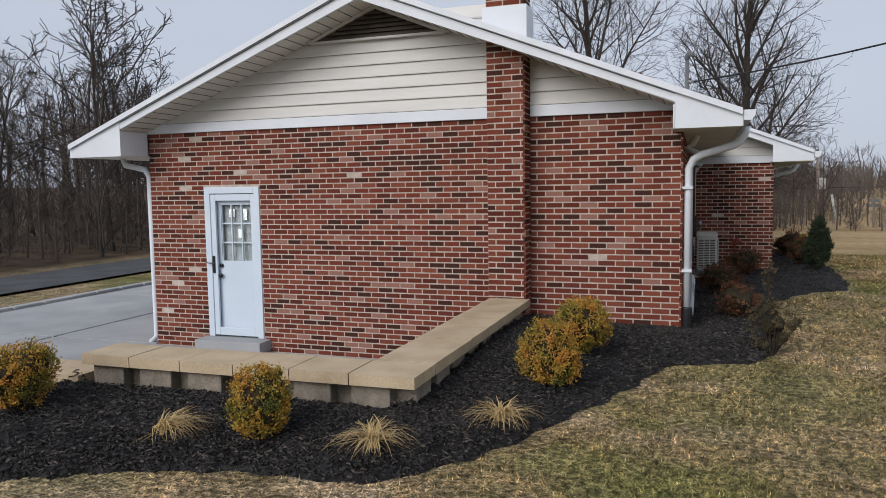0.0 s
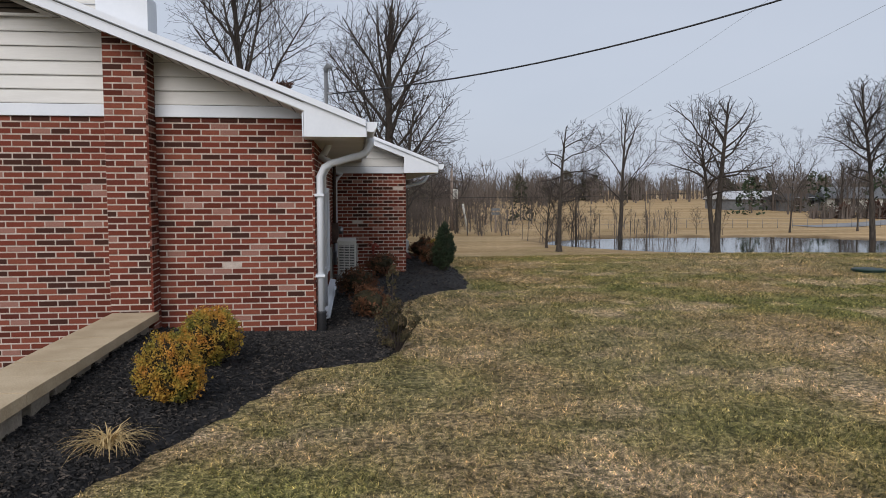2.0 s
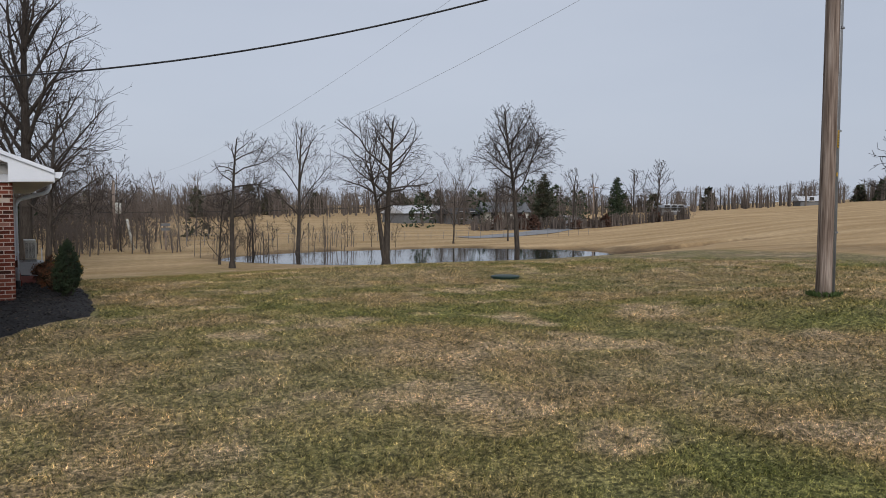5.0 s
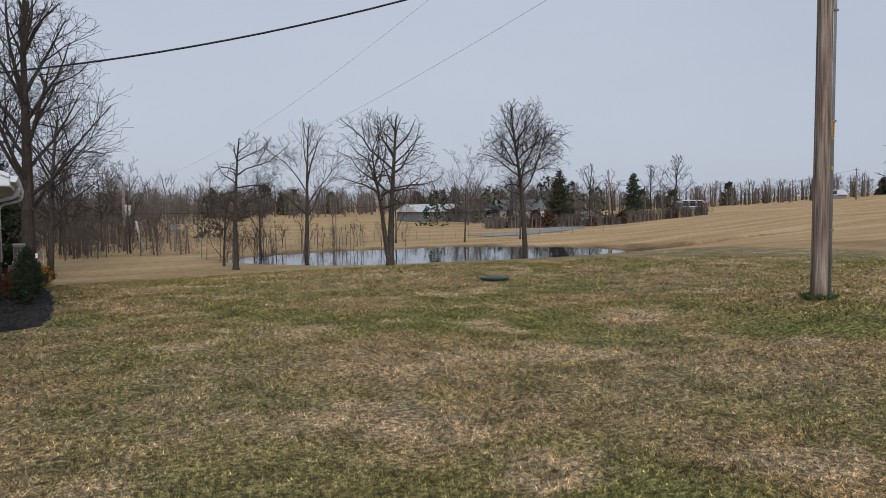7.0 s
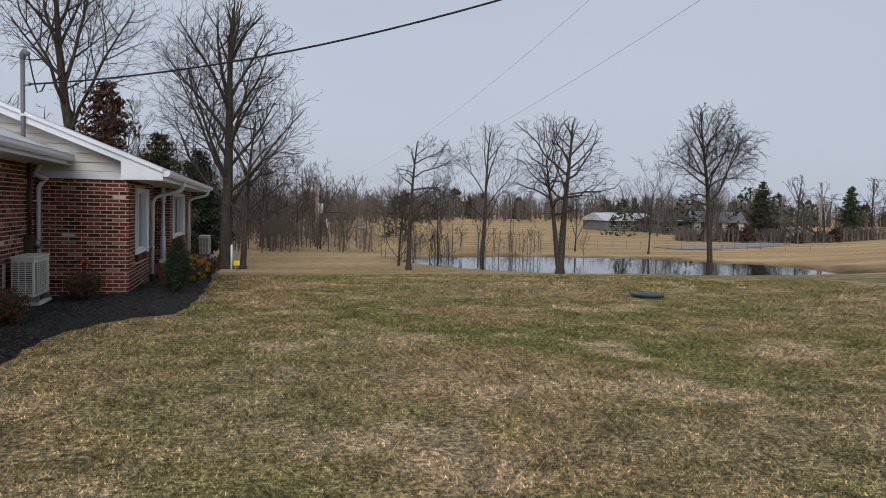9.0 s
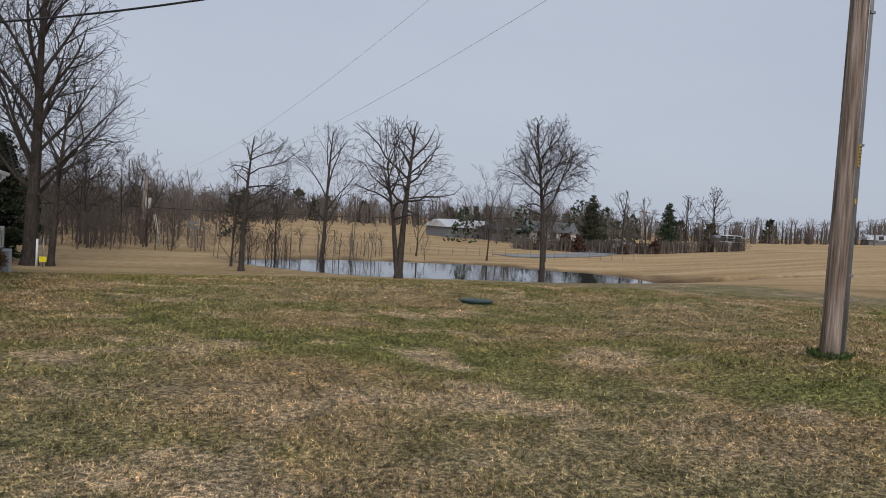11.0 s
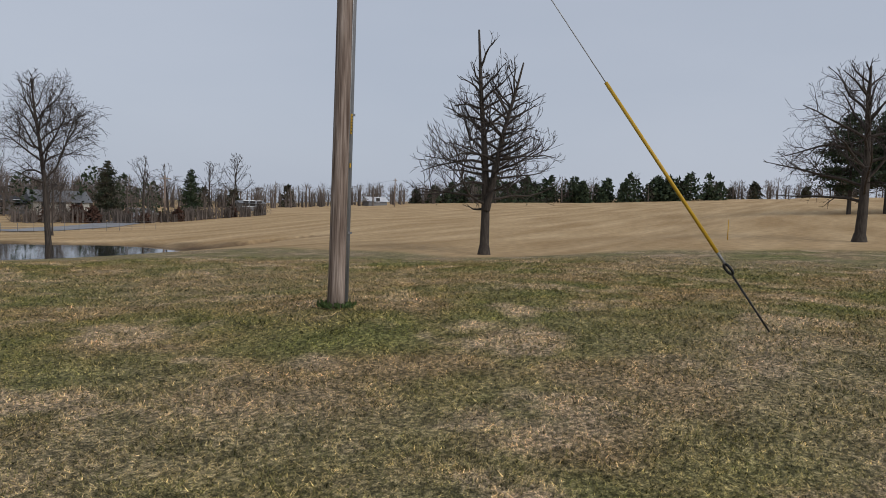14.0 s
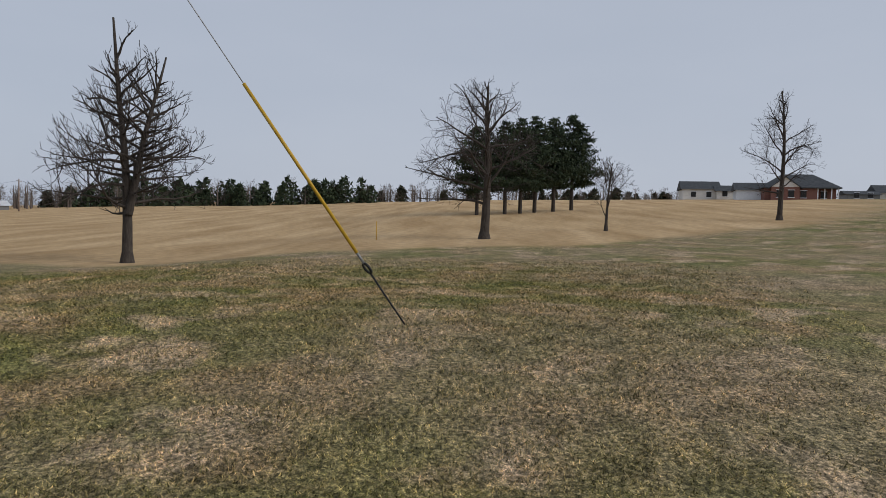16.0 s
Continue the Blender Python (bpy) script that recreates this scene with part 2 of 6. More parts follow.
def ground_material(name, blades):
    """Winter turf: green lawn with tan and pinkish dead patches, straw-coloured hay field beyond, muddy banks."""
    m = bpy.data.materials.new(name)
    m.use_nodes = True
    n, l = m.node_tree.nodes, m.node_tree.links
    b = n["Principled BSDF"]
    geo = n.new("ShaderNodeNewGeometry")
    flat = n.new("ShaderNodeVectorMath")
    flat.operation = "MULTIPLY"
    flat.inputs[1].default_value = (1, 1, 0)
    l.new(geo.outputs["Position"], flat.inputs[0])

    def noise(scale, detail=5, stretch=None):
        t = n.new("ShaderNodeTexNoise")
        t.inputs["Scale"].default_value, t.inputs["Detail"].default_value = scale, detail
        if stretch:
            mp = n.new("ShaderNodeMapping")
            mp.inputs["Scale"].default_value = stretch
            mp.inputs["Rotation"].default_value = (0, 0, 0.5)
            l.new(flat.outputs[0], mp.inputs["Vector"])
            l.new(mp.outputs["Vector"], t.inputs["Vector"])
        else:
            l.new(flat.outputs[0], t.inputs["Vector"])
        return t.outputs["Fac"]

    def ramp(fac, stops):
        r = n.new("ShaderNodeValToRGB")
        e = r.color_ramp.elements
        while len(e) < len(stops):
            e.new(0.5)
        for k, (p, c) in enumerate(stops):
            e[k].position, e[k].color = p, (*c, 1)
        l.new(fac, r.inputs["Fac"])
        return r.outputs["Color"]

    def mix(fac, a, c, mode="MIX"):
        x = n.new("ShaderNodeMixRGB")
        x.blend_type = mode
        for socket, value in zip(x.inputs, (fac, a, c)):
            if isinstance(value, float):
                socket.default_value = value
            else:
                l.new(value, socket)
        return x.outputs["Color"]

    g = 1.5 if blades else 1.15
    base = ramp(noise(0.42, 8), [(0.30, (0.25 * g, 0.19 * g, 0.115 * g)), (0.42, (0.205 * g, 0.16 * g, 0.09 * g)), (0.50, (0.16 * g, 0.145 * g, 0.065 * g)), (0.62, (0.124 * g, 0.129 * g, 0.05 * g))])
    dead = ramp(noise(0.7, 10), [(0.53, (0, 0, 0)), (0.62, (0.85, 0.85, 0.85))])
    straw = ramp(noise(3.0, 5), [(0.3, (0.27 * g, 0.21 * g, 0.14 * g)), (0.7, (0.38 * g, 0.305 * g, 0.215 * g))])
    lawn = mix(dead, base, straw)
    lawn = mix(ramp(noise(0.13, 4), [(0.44, (0, 0, 0)), (0.6, (0.65, 0.65, 0.65))]), lawn, ramp(noise(4, 5), [(0.3, (0.17 * g, 0.14 * g, 0.09 * g)), (0.7, (0.27 * g, 0.22 * g, 0.145 * g))]))
    lawn = mix(0.8, lawn, ramp(noise(2.1, 6), [(0.35, (0.62, 0.64, 0.6)), (0.5, (1, 1, 1)), (0.65, (1.3, 1.25, 1.2))]), "MULTIPLY")
    speck = ramp(noise(20, 9), [(0.36, (0.16, 0.16, 0.15)), (0.47, (0.72, 0.72, 0.7)), (0.62, (2.15, 2.0, 1.95))])
    lawn = mix(0.85, lawn, ramp(noise(75, 6), [(0.36, (0.25, 0.25, 0.25)), (0.5, (0.9, 0.9, 0.9)), (0.64, (1.9, 1.85, 1.8))]), "MULTIPLY")
    lawn = mix(0.6, lawn, ramp(noise(6.5, 5), [(0.36, (0.6, 0.6, 0.58)), (0.62, (1.4, 1.36, 1.34))]), "MULTIPLY")
    lawn = mix(0.68, lawn, speck, "MULTIPLY")
    hay = ramp(noise(0.12, 7, (0.5, 3.0, 1)), [(0.35, (0.37, 0.25, 0.13)), (0.52, (0.46, 0.325, 0.18)), (0.68, (0.55, 0.40, 0.235))])
    hay = mix(0.6, hay, ramp(noise(2.2, 6), [(0.35, (0.7, 0.68, 0.62)), (0.65, (1.15, 1.12, 1.05))]), "MULTIPLY")
    zone = n.new("ShaderNodeVertexColor")
    zone.layer_name = "zone"
    sep = n.new("ShaderNodeSeparateColor")
    l.new(zone.outputs["Color"], sep.inputs["Color"])
    col = mix(sep.outputs["Red"], lawn, hay) if not blades else lawn
    if not blades:
        mud = ramp(noise(0.8, 6), [(0.35, (0.05, 0.035, 0.025)), (0.65, (0.12, 0.08, 0.05))])
        col = mix(sep.outputs["Green"], col, mud)
        floor = ramp(noise(0.9, 6), [(0.35, (0.06, 0.045, 0.032)), (0.65, (0.13, 0.09, 0.06))])
        col = mix(sep.outputs["Blue"], col, floor)
    else:
        shade = n.new("ShaderNodeValToRGB")
        e = shade.color_ramp.elements
        for p in (0.35, 0.6, 0.82):
            e.new(p)
        for k, c in enumerate(((0.16, 0.17, 0.13), (0.5, 0.58, 0.4), (0.95, 0.95, 0.8), (1.45, 1.36, 1.12), (1.95, 1.8, 1.55))):
            e[k].color = (*c, 1)
        l.new(geo.outputs["Random Per Island"], shade.inputs["Fac"])
        col = mix(1.0, col, shade.outputs["Color"], "MULTIPLY")
    l.new(col, b.inputs["Base Color"])
    b.inputs["Roughness"].default_value = 0.95
    b.inputs["Specular IOR Level"].default_value = 0.1
    bp = n.new("ShaderNodeBump")
    bp.inputs["Strength"].default_value, bp.inputs["Distance"].default_value = 0.9, 0.05
    l.new(noise(26, 6), bp.inputs["Height"])
    if not blades:
        l.new(bp.outputs["Normal"], b.inputs["Normal"])
    return m


M_GROUND, M_BLADE = ground_material("winter_turf", False), ground_material("turf_blades", True)


# ---- builders ----
def thing(name, label, category, at=(0, 0, 0), group="", kind="", turn=0.0):
    ob = new(name)
    ob.empty_display_size = 0.1
    ob.matrix_world = pose(*at, 0, 0, turn)
    return tagged(ob, label, category, group, kind)


def mesh_object(name, verts, faces, mat, parent=None, label="", smooth=False):
    me = bpy.data.meshes.new(name)
    me.from_pydata(verts, [], faces)
    if smooth:
        me.polygons.foreach_set("use_smooth", [True] * len(me.polygons))
    me.materials.append(mat)
    me.update()
    ob = new(name, me)
    if parent:
        ob.parent = parent
    if label:
        ob["label"] = label
    return ob


def part(name, bm, mat, parent=None, label="", smooth=False):
    me = bpy.data.meshes.new(name)
    bm.to_mesh(me)
    bm.free()
    if smooth:
        me.polygons.foreach_set("use_smooth", [True] * len(me.polygons))
    me.materials.append(mat)
    ob = new(name, me)
    if parent:
        ob.parent = parent
    if label:
        ob["label"] = label
    return ob


def add_box(bm, lo, hi, bevel=0.0):
    lo, hi = Vector(lo), Vector(hi)
    r = bmesh.ops.create_cube(bm, size=1.0, matrix=Matrix.Translation((lo + hi) / 2) @ Matrix.Diagonal((*(hi - lo), 1)))
    if bevel:
        edges = {e for v in r["verts"] for e in v.link_edges}
        bmesh.ops.bevel(bm, geom=list(edges), offset=bevel, segments=2, affect="EDGES", profile=0.6)
    return bm


def box(name, lo, hi, mat, parent=None, label="", bevel=0.0):
    return part(name, add_box(bmesh.new(), lo, hi, bevel), mat, parent, label)


def boxes(name, spans, mat, parent=None, label="", bevel=0.0):
    bm = bmesh.new()
    for lo, hi in spans:
        add_box(bm, lo, hi, bevel)
    return part(name, bm, mat, parent, label)


def prism(name, outline, axis, lo, hi, mat, parent=None, label=""):
    """A flat outline pushed from lo to hi along an axis: 'y' takes (x, z), 'x' takes (y, z), 'z' takes (x, y)."""
    put = {"y": lambda a, c, d: (a, d, c), "x": lambda a, c, d: (d, a, c), "z": lambda a, c, d: (a, c, d)}[axis]
    k = len(outline)
    verts = [put(a, c, lo) for a, c in outline] + [put(a, c, hi) for a, c in outline]
    faces = [tuple(range(k))[::-1], tuple(range(k, 2 * k))] + [(i, (i + 1) % k, k + (i + 1) % k, k + i) for i in range(k)]
    bm = bmesh.new()
    vs = [bm.verts.new(v) for v in verts]
    for f in faces:
        bm.faces.new([vs[i] for i in f])
    bmesh.ops.recalc_face_normals(bm, faces=bm.faces)
    return part(name, bm, mat, parent, label)


class Tubes:
    """Collects round limbs, wires and pipes into one mesh."""

    def __init__(self):
        self.v, self.f = [], []

    def add(self, points, radii, sides=6, caps=False):
        pts = [Vector(p) for p in points]
        ring = []
        side = None
        for i, p in enumerate(pts):
            d = (pts[min(i + 1, len(pts) - 1)] - pts[max(i - 1, 0)]).normalized()
            if side is None:
                side = d.orthogonal().normalized()
            side = side - d * side.dot(d)
            side = side.normalized() if side.length > 1e-6 else d.orthogonal().normalized()
            other = d.cross(side)
            first = len(self.v)
            for k in range(sides):
                a = 2 * math.pi * k / sides
                self.v.append(p + (side * math.cos(a) + other * math.sin(a)) * radii[i])
            ring.append(first)
        for a, b in zip(ring, ring[1:]):
            for k in range(sides):
                j = (k + 1) % sides
                self.f.append((a + k, a + j, b + j, b + k))
        if caps:
            self.f.append(tuple(range(ring[0], ring[0] + sides))[::-1])
            self.f.append(tuple(range(ring[-1], ring[-1] + sides)))

    def put(self, name, mat, parent=None, label="", smooth=True):
        return mesh_object(name, self.v, self.f, mat, parent, label, smooth)


def tube(name, points, r, mat, parent=None, label="", sides=10):
    t = Tubes()
    t.add(points, [r] * len(points) if not isinstance(r, (list, tuple)) else r, sides, True)
    return t.put(name, mat, parent, label)


def leaves(name, centres, size, mat, parent=None, label="", seed=1, long=1.6, up=0.0):
    """Many small pointed leaves, turned every way, round the given places."""
    r = np.random.default_rng(seed)
    c = np.asarray(centres, float)
    k = len(c)
    a = r.normal(size=(k, 3))
    a[:, 2] += up
    a /= np.linalg.norm(a, axis=1)[:, None]
    b = np.cross(a, r.normal(size=(k, 3)))
    b /= np.linalg.norm(b, axis=1)[:, None]
    s = size * r.uniform(0.6, 1.4, (k, 1))
    v = np.stack([c - b * s * 0.5, c + a * s * long, c + b * s * 0.5, c - a * s * 0.3], 1).reshape(-1, 3)
    f = np.arange(4 * k).reshape(-1, 4)
    me = bpy.data.meshes.new(name)
    me.from_pydata(v.tolist(), [], f.tolist())
    me.materials.append(mat)
    ob = new(name, me)
    ob.parent = parent
    if label:
        ob["label"] = label
    return ob


# ---- the lie of the land ----
def step(a, b, v):
    t = min(1.0, max(0.0, (v - a) / (b - a)))
    return t * t * (3 - 2 * t)


POND = (29.3, 44.4)


def pond_ring(x, y):
    """1 on the pond's shore, less within."""
    dx, dy = x - POND[0], y - POND[1]
    a, d = dx * 0.894 - dy * 0.446, dx * 0.446 + dy * 0.894
    wob = 0.07 * math.sin(3 * math.atan2(d, a) + 0.6) + 0.04 * math.sin(7 * math.atan2(d, a))
    main = math.hypot(a / 13.8, d / 8.8) + wob
    tail = math.hypot((a - 15.5) / 5.5, (d + 1.0 - 0.15 * (a - 15.5)) / 2.1) + wob
    return min(main, tail)


def land(x, y):
    u = x - 0.85 * (y - 20)
    z = -0.17 - 0.04 * math.sin(x * 0.31 + 1) * math.cos(y * 0.27)
    z += 0.18 * step(6, 0, math.hypot(x - 1, y))
    z += 0.42 * step(8, 16, x) * step(14, 6, y)
    z -= 1.68 * step(16, 42, y) * (1 - step(14, 52, u)) * step(-60, -10, x + 10)
    z += (4.6 * step(30, 165, u) + 3.2 * step(150, 235, u)) * step(420, 200, math.hypot(x, y) * 0.7)
    z += 1.6 * step(72, 165, y) * (1 - step(14, 52, u))
    z += 2.2 * step(0.2, 1.0, (y - x * 0.2 - 150) / 150) * (1 - step(14, 52, u))
    z += 0.13 * step(2.6, 0.3, math.hypot(x - 12.37, y - 7.54))
    e = pond_ring(x, y)
    z -= 0.9 * (1 - step(0.85, 1.25, e))
    if x < -2.0 and y > 4.7:
        z = z + (-0.66 - z) * step(-2.0, -2.1, x) * step(4.7, 4.8, y) * step(-40, -16, x)
    return z


def field_zone(x, y):
    edge = 27.5 + 0.012 * (y - 25) ** 2 + 0.8 * math.sin(y * 0.35) + 0.5 * math.sin(y * 0.9 + x * 0.2)
    return max(step(-1.2, 1.2, x - edge), 0.85 * step(27, 46, y - 0.1 * x + 1.5 * math.sin(x * 0.4)))


def mud_zone(x, y):
    e = pond_ring(x, y)
    return 0.9 * (1 - step(1.02, 1.34, e + 0.06 * math.sin(x * 1.7) * math.cos(y * 1.3)))


def woods_zone(x, y):
    return max(step(-17.6, -19.0, x), step(-11, -14, x) * step(24, 30, y))


def spaced(near_lo, near_hi, fine, far, grow=1.16):
    out = list(np.arange(near_lo, near_hi + 1e-6, fine))
    d, p = fine, out[-1]
    while p < far:
        d = d * grow
        p += d
        out.append(p)
    d, p = fine, out[0]
    while p > -far:
        d *= grow
        p -= d
        out.insert(0, p)
    return [float(v) for v in out]


XS, YS = spaced(-9, 48, 0.5, 2600), spaced(-6, 62, 0.5, 2600)
gv = [(x, y, land(x, y)) for y in YS for x in XS]
nx = len(XS)
gf = [(j * nx + i, j * nx + i + 1, (j + 1) * nx + i + 1, (j + 1) * nx + i) for j in range(len(YS) - 1) for i in range(nx - 1)]
ground = mesh_object("ground", gv, gf, M_GROUND, smooth=True)
attr = ground.data.color_attributes.new("zone", "FLOAT_COLOR", "POINT")
attr.data.foreach_set("color", [c for x, y, z in gv for c in (field_zone(x, y), mud_zone(x, y), woods_zone(x, y), 1.0)])
tagged(ground, "dormant winter lawn and tan hay field", "ground", kind="structure")
water = mesh_object("water", [(POND[0] - 22, POND[1] - 26, -1.98), (POND[0] + 26, POND[1] - 26, -1.98), (POND[0] + 26, POND[1] + 20, -1.98), (POND[0] - 22, POND[1] + 20, -1.98)], [(0, 1, 2, 3)], M_WATER)
tagged(water, "still grey pond water reflecting bare trees", "pond", kind="structure")


# ---- the brick house ----
GY, EX = 8.67, -0.18          # gable wall's face, east wall's face
WX, RX = -7.47, -3.86         # west corner, ridge
WY, VX = 15.04, 1.29          # wing's front and east faces
BASE, SILL = -0.8, 2.43       # foot of the walls, top of the brick
COURSE, PITCH = 0.0677, 0.2032
SLOPE, RAKE_Y = 0.397, 8.1
WTOP, WEND = 1.97, 28.2       # top of the wing's brick, wing's far end


def roof_z(x):
    return 4.05 - SLOPE * abs(x - RX)


def wing_z(x):
    return 4.46 - SLOPE * abs(x - RX)


wall_south = thing("wall_south", "red-brown brick gable wall with buff mortar", "wall", kind="structure")
boxes("wall_core", [((WX, GY, BASE), (-6.56, GY + 0.2, SILL)), ((-5.66, GY, BASE), (EX, GY + 0.2, SILL)), ((-6.56, GY, 1.66), (-5.66, GY + 0.2, SILL)), ((-6.56, GY, BASE), (-5.66, GY + 0.2, -0.5))], M_MORTAR, wall_south)
wall_east = thing("wall_east", "red-brown brick side wall under a deep eave", "wall", kind="structure")
W1 = (10.36, 11.98, 0.34, 1.66)
boxes("wall_core", [((EX - 0.2, GY + 0.2, BASE), (EX, W1[0], 2.25)), ((EX - 0.2, W1[1], BASE), (EX, WY, 2.25)), ((EX - 0.2, W1[0], BASE), (EX, W1[1], W1[2])), ((EX - 0.2, W1[0], W1[3]), (EX, W1[1], 2.25))], M_MORTAR, wall_east)
wall_wing_front = thing("wall_wing_front", "brick front of the projecting house wing", "wall", kind="structure")
box("wall_core", (EX, WY, BASE), (VX, WY + 0.2, WTOP), M_MORTAR, wall_wing_front)
wall_wing_east = thing("wall_wing_east", "brick side of the house wing with a recessed porch", "wall", kind="structure")
W2 = (15.75, 17.05, 0.6, 1.85)
W3 = (22.3, 25.2, 0.6, 1.85)
PORCH = (18.2, 21.6)
boxes("wall_core", [((VX - 0.2, WY + 0.2, BASE), (VX, W2[0], WTOP)), ((VX - 0.2, W2[1], BASE), (VX, PORCH[0], WTOP)), ((VX - 0.2, W2[0], BASE), (VX, W2[1], W2[2])), ((VX - 0.2, W2[0], W2[3]), (VX, W2[1], WTOP)),
                    ((VX - 1.2, PORCH[0], BASE), (VX - 1.0, PORCH[1], WTOP)), ((VX - 1.0, PORCH[0] - 0.2, BASE), (VX - 0.2, PORCH[0], WTOP)), ((VX - 1.0, PORCH[1], BASE), (VX - 0.2, PORCH[1] + 0.2, WTOP)),
                    ((VX - 0.2, PORCH[1], BASE), (VX, W3[0], WTOP)), ((VX - 0.2, W3[1], BASE), (VX, WEND, WTOP)), ((VX - 0.2, W3[0], BASE), (VX, W3[1], W3[2])), ((VX - 0.2, W3[0], W3[3]), (VX, W3[1], WTOP))], M_MORTAR, wall_wing_east)
wall_back = thing("wall_back", "plain far and west walls that close the house", "wall", kind="structure")
boxes("wall_core", [((WX, GY + 0.2, BASE), (WX + 0.2, WY, SILL)), ((-9.1, WY, BASE), (-8.9, WEND, WTOP)), ((-9.1, WEND, BASE), (VX, WEND + 0.2, WTOP)), ((-8.9, WY, BASE), (EX, WY + 0.2, 2.0))], M_MORTAR, wall_back)
box("floor_slab", (WX + 0.2, GY + 0.2, -0.7), (EX - 0.2, WEND, -0.5), M_INTERIOR, wall_back)

# siding in the gable: lap boards with a frieze board below
gable_siding = thing("gable_siding", "cream vinyl lap siding in the gable", "siding", kind="structure")
prism("siding_backing", [(WX, SILL), (EX, SILL), (EX, roof_z(EX) - 0.16), (RX, roof_z(RX) - 0.16), (WX, roof_z(WX) - 0.16)], "y", GY + 0.02, GY + 0.15, M_LINE, gable_siding)
LAP = 0.152
for k in range(10):
    z0, z1 = SILL + 0.13 + k * LAP, SILL + 0.13 + (k + 1) * LAP
    half = (roof_z(RX) - 0.16 - z0) / SLOPE
    if half < 0.3:
        break
    for lo, hi in ((max(WX, RX - half), -2.36), (-1.9, min(EX, RX + half))):
        if hi - lo > 0.15:
            prism("lap_board", [(GY - 0.002, z0 + 0.012), (GY - 0.03, z0), (GY - 0.032, z0 + 0.012), (GY - 0.008, z1), (GY + 0.02, z1), (GY + 0.02, z0 + 0.012)], "x", lo, hi, M_SIDING, gable_siding)
for lo, hi in ((WX - 0.02, -2.36), (-1.9, EX)):
    box("frieze_board", (lo, GY - 0.035, SILL - 0.005), (hi, GY + 0.02, SILL + 0.125), M_WHITE, gable_siding, "white frieze board", 0.006)

gable_vent = thing("gable_vent", "triangular brown louvred vent under the peak", "vent", kind="structure")
VZ = 3.5
for k in range(6):
    z = VZ + 0.015 + k * 0.055
    half = 0.86 * (1 - (z - VZ) / 0.36)
    if half > 0.06:
        prism("slat", [(GY - 0.075, z - 0.014), (GY - 0.07, z - 0.005), (GY - 0.035, z + 0.035), (GY - 0.032, z + 0.026)], "x", RX - half, RX + half, M_LOUVRE, gable_vent)
prism("backing", [(RX - 0.88, VZ), (RX + 0.88, VZ), (RX, VZ + 0.36)], "y", GY - 0.034, GY - 0.03, M_BLACK, gable_vent)
box("vent_sill", (RX - 0.92, GY - 0.085, VZ - 0.03), (RX + 0.92, GY - 0.02, VZ - 0.004), M_SIDING, gable_vent)
for sgn in (-1, 1):
    prism("vent_trim", [(RX + sgn * 0.98, VZ - 0.02), (RX + sgn * 0.88, VZ - 0.02), (RX, VZ + 0.345), (RX, VZ + 0.39)], "y", GY - 0.085, GY - 0.02, M_SIDING, gable_vent)

# roof of the main part
roof = thing("roof", "low gable roof with pale metal edges", "roof", kind="structure")
EAVE_E, EAVE_W = 0.40, -8.33
for sgn, ex in ((1, EAVE_E), (-1, EAVE_W)):
    prism("roof_plane", [(ex, roof_z(ex)), (RX, roof_z(RX)), (RX, roof_z(RX) - 0.05), (ex, roof_z(ex) - 0.05)], "y", RAKE_Y - 0.03, WY + 0.3, M_ROOF, roof)
    prism("rake_fascia", [(ex, roof_z(ex) - 0.052), (RX, roof_z(RX) - 0.052), (RX, roof_z(RX) - 0.20), (ex, roof_z(ex) - 0.15)], "y", RAKE_Y, RAKE_Y + 0.03, M_WHITE, roof, "white rake fascia")
    prism("drip_edge", [(ex, roof_z(ex) + 0.004), (RX, roof_z(RX) + 0.004), (RX, roof_z(RX) - 0.062), (ex, roof_z(ex) - 0.062)], "y", RAKE_Y - 0.045, RAKE_Y - 0.031, M_WHITE, roof)
    prism("rake_seam", [(ex, roof_z(ex) - 0.070), (RX, roof_z(RX) - 0.070), (RX, roof_z(RX) - 0.078), (ex, roof_z(ex) - 0.078)], "y", RAKE_Y - 0.004, RAKE_Y - 0.001, M_LINE, roof)
    prism("rake_soffit", [(ex, roof_z(ex) - 0.155), (RX, roof_z(RX) - 0.155), (RX, roof_z(RX) - 0.17), (ex, roof_z(ex) - 0.17)], "y", RAKE_Y + 0.03, GY + 0.02, M_SOFFIT, roof, "cream slatted soffit")
    wall_x = EX - 0.07 if sgn > 0 else WX + 0.02
    zb = 2.185 if sgn > 0 else 2.1
    prism("eave_box", [(wall_x, zb), (ex, zb), (ex, roof_z(ex) - 0.06), (wall_x, roof_z(wall_x) - 0.06)], "y", RAKE_Y - 0.006, RAKE_Y - 0.002, M_WHITE, roof, "white boxed eave return")
    prism("eave_return", [(RAKE_Y - 0.002, zb), (GY - 0.04, zb), (GY - 0.04, roof_z(wall_x) - 0.18), (RAKE_Y - 0.002, roof_z(wall_x) - 0.18)], "x", wall_x - 0.02, wall_x - 0.004, M_WHITE, roof)
    prism("eave_soffit", [(min(wall_x, ex), zb), (max(wall_x, ex), zb), (max(wall_x, ex), zb + 0.015), (min(wall_x, ex), zb + 0.015)], "y", RAKE_Y, WY - 0.02, M_SOFFIT, roof)
    box("eave_fascia", (ex - 0.012, RAKE_Y, zb), (ex + 0.008, WY - 0.45, roof_z(ex) - 0.052), M_WHITE, roof)
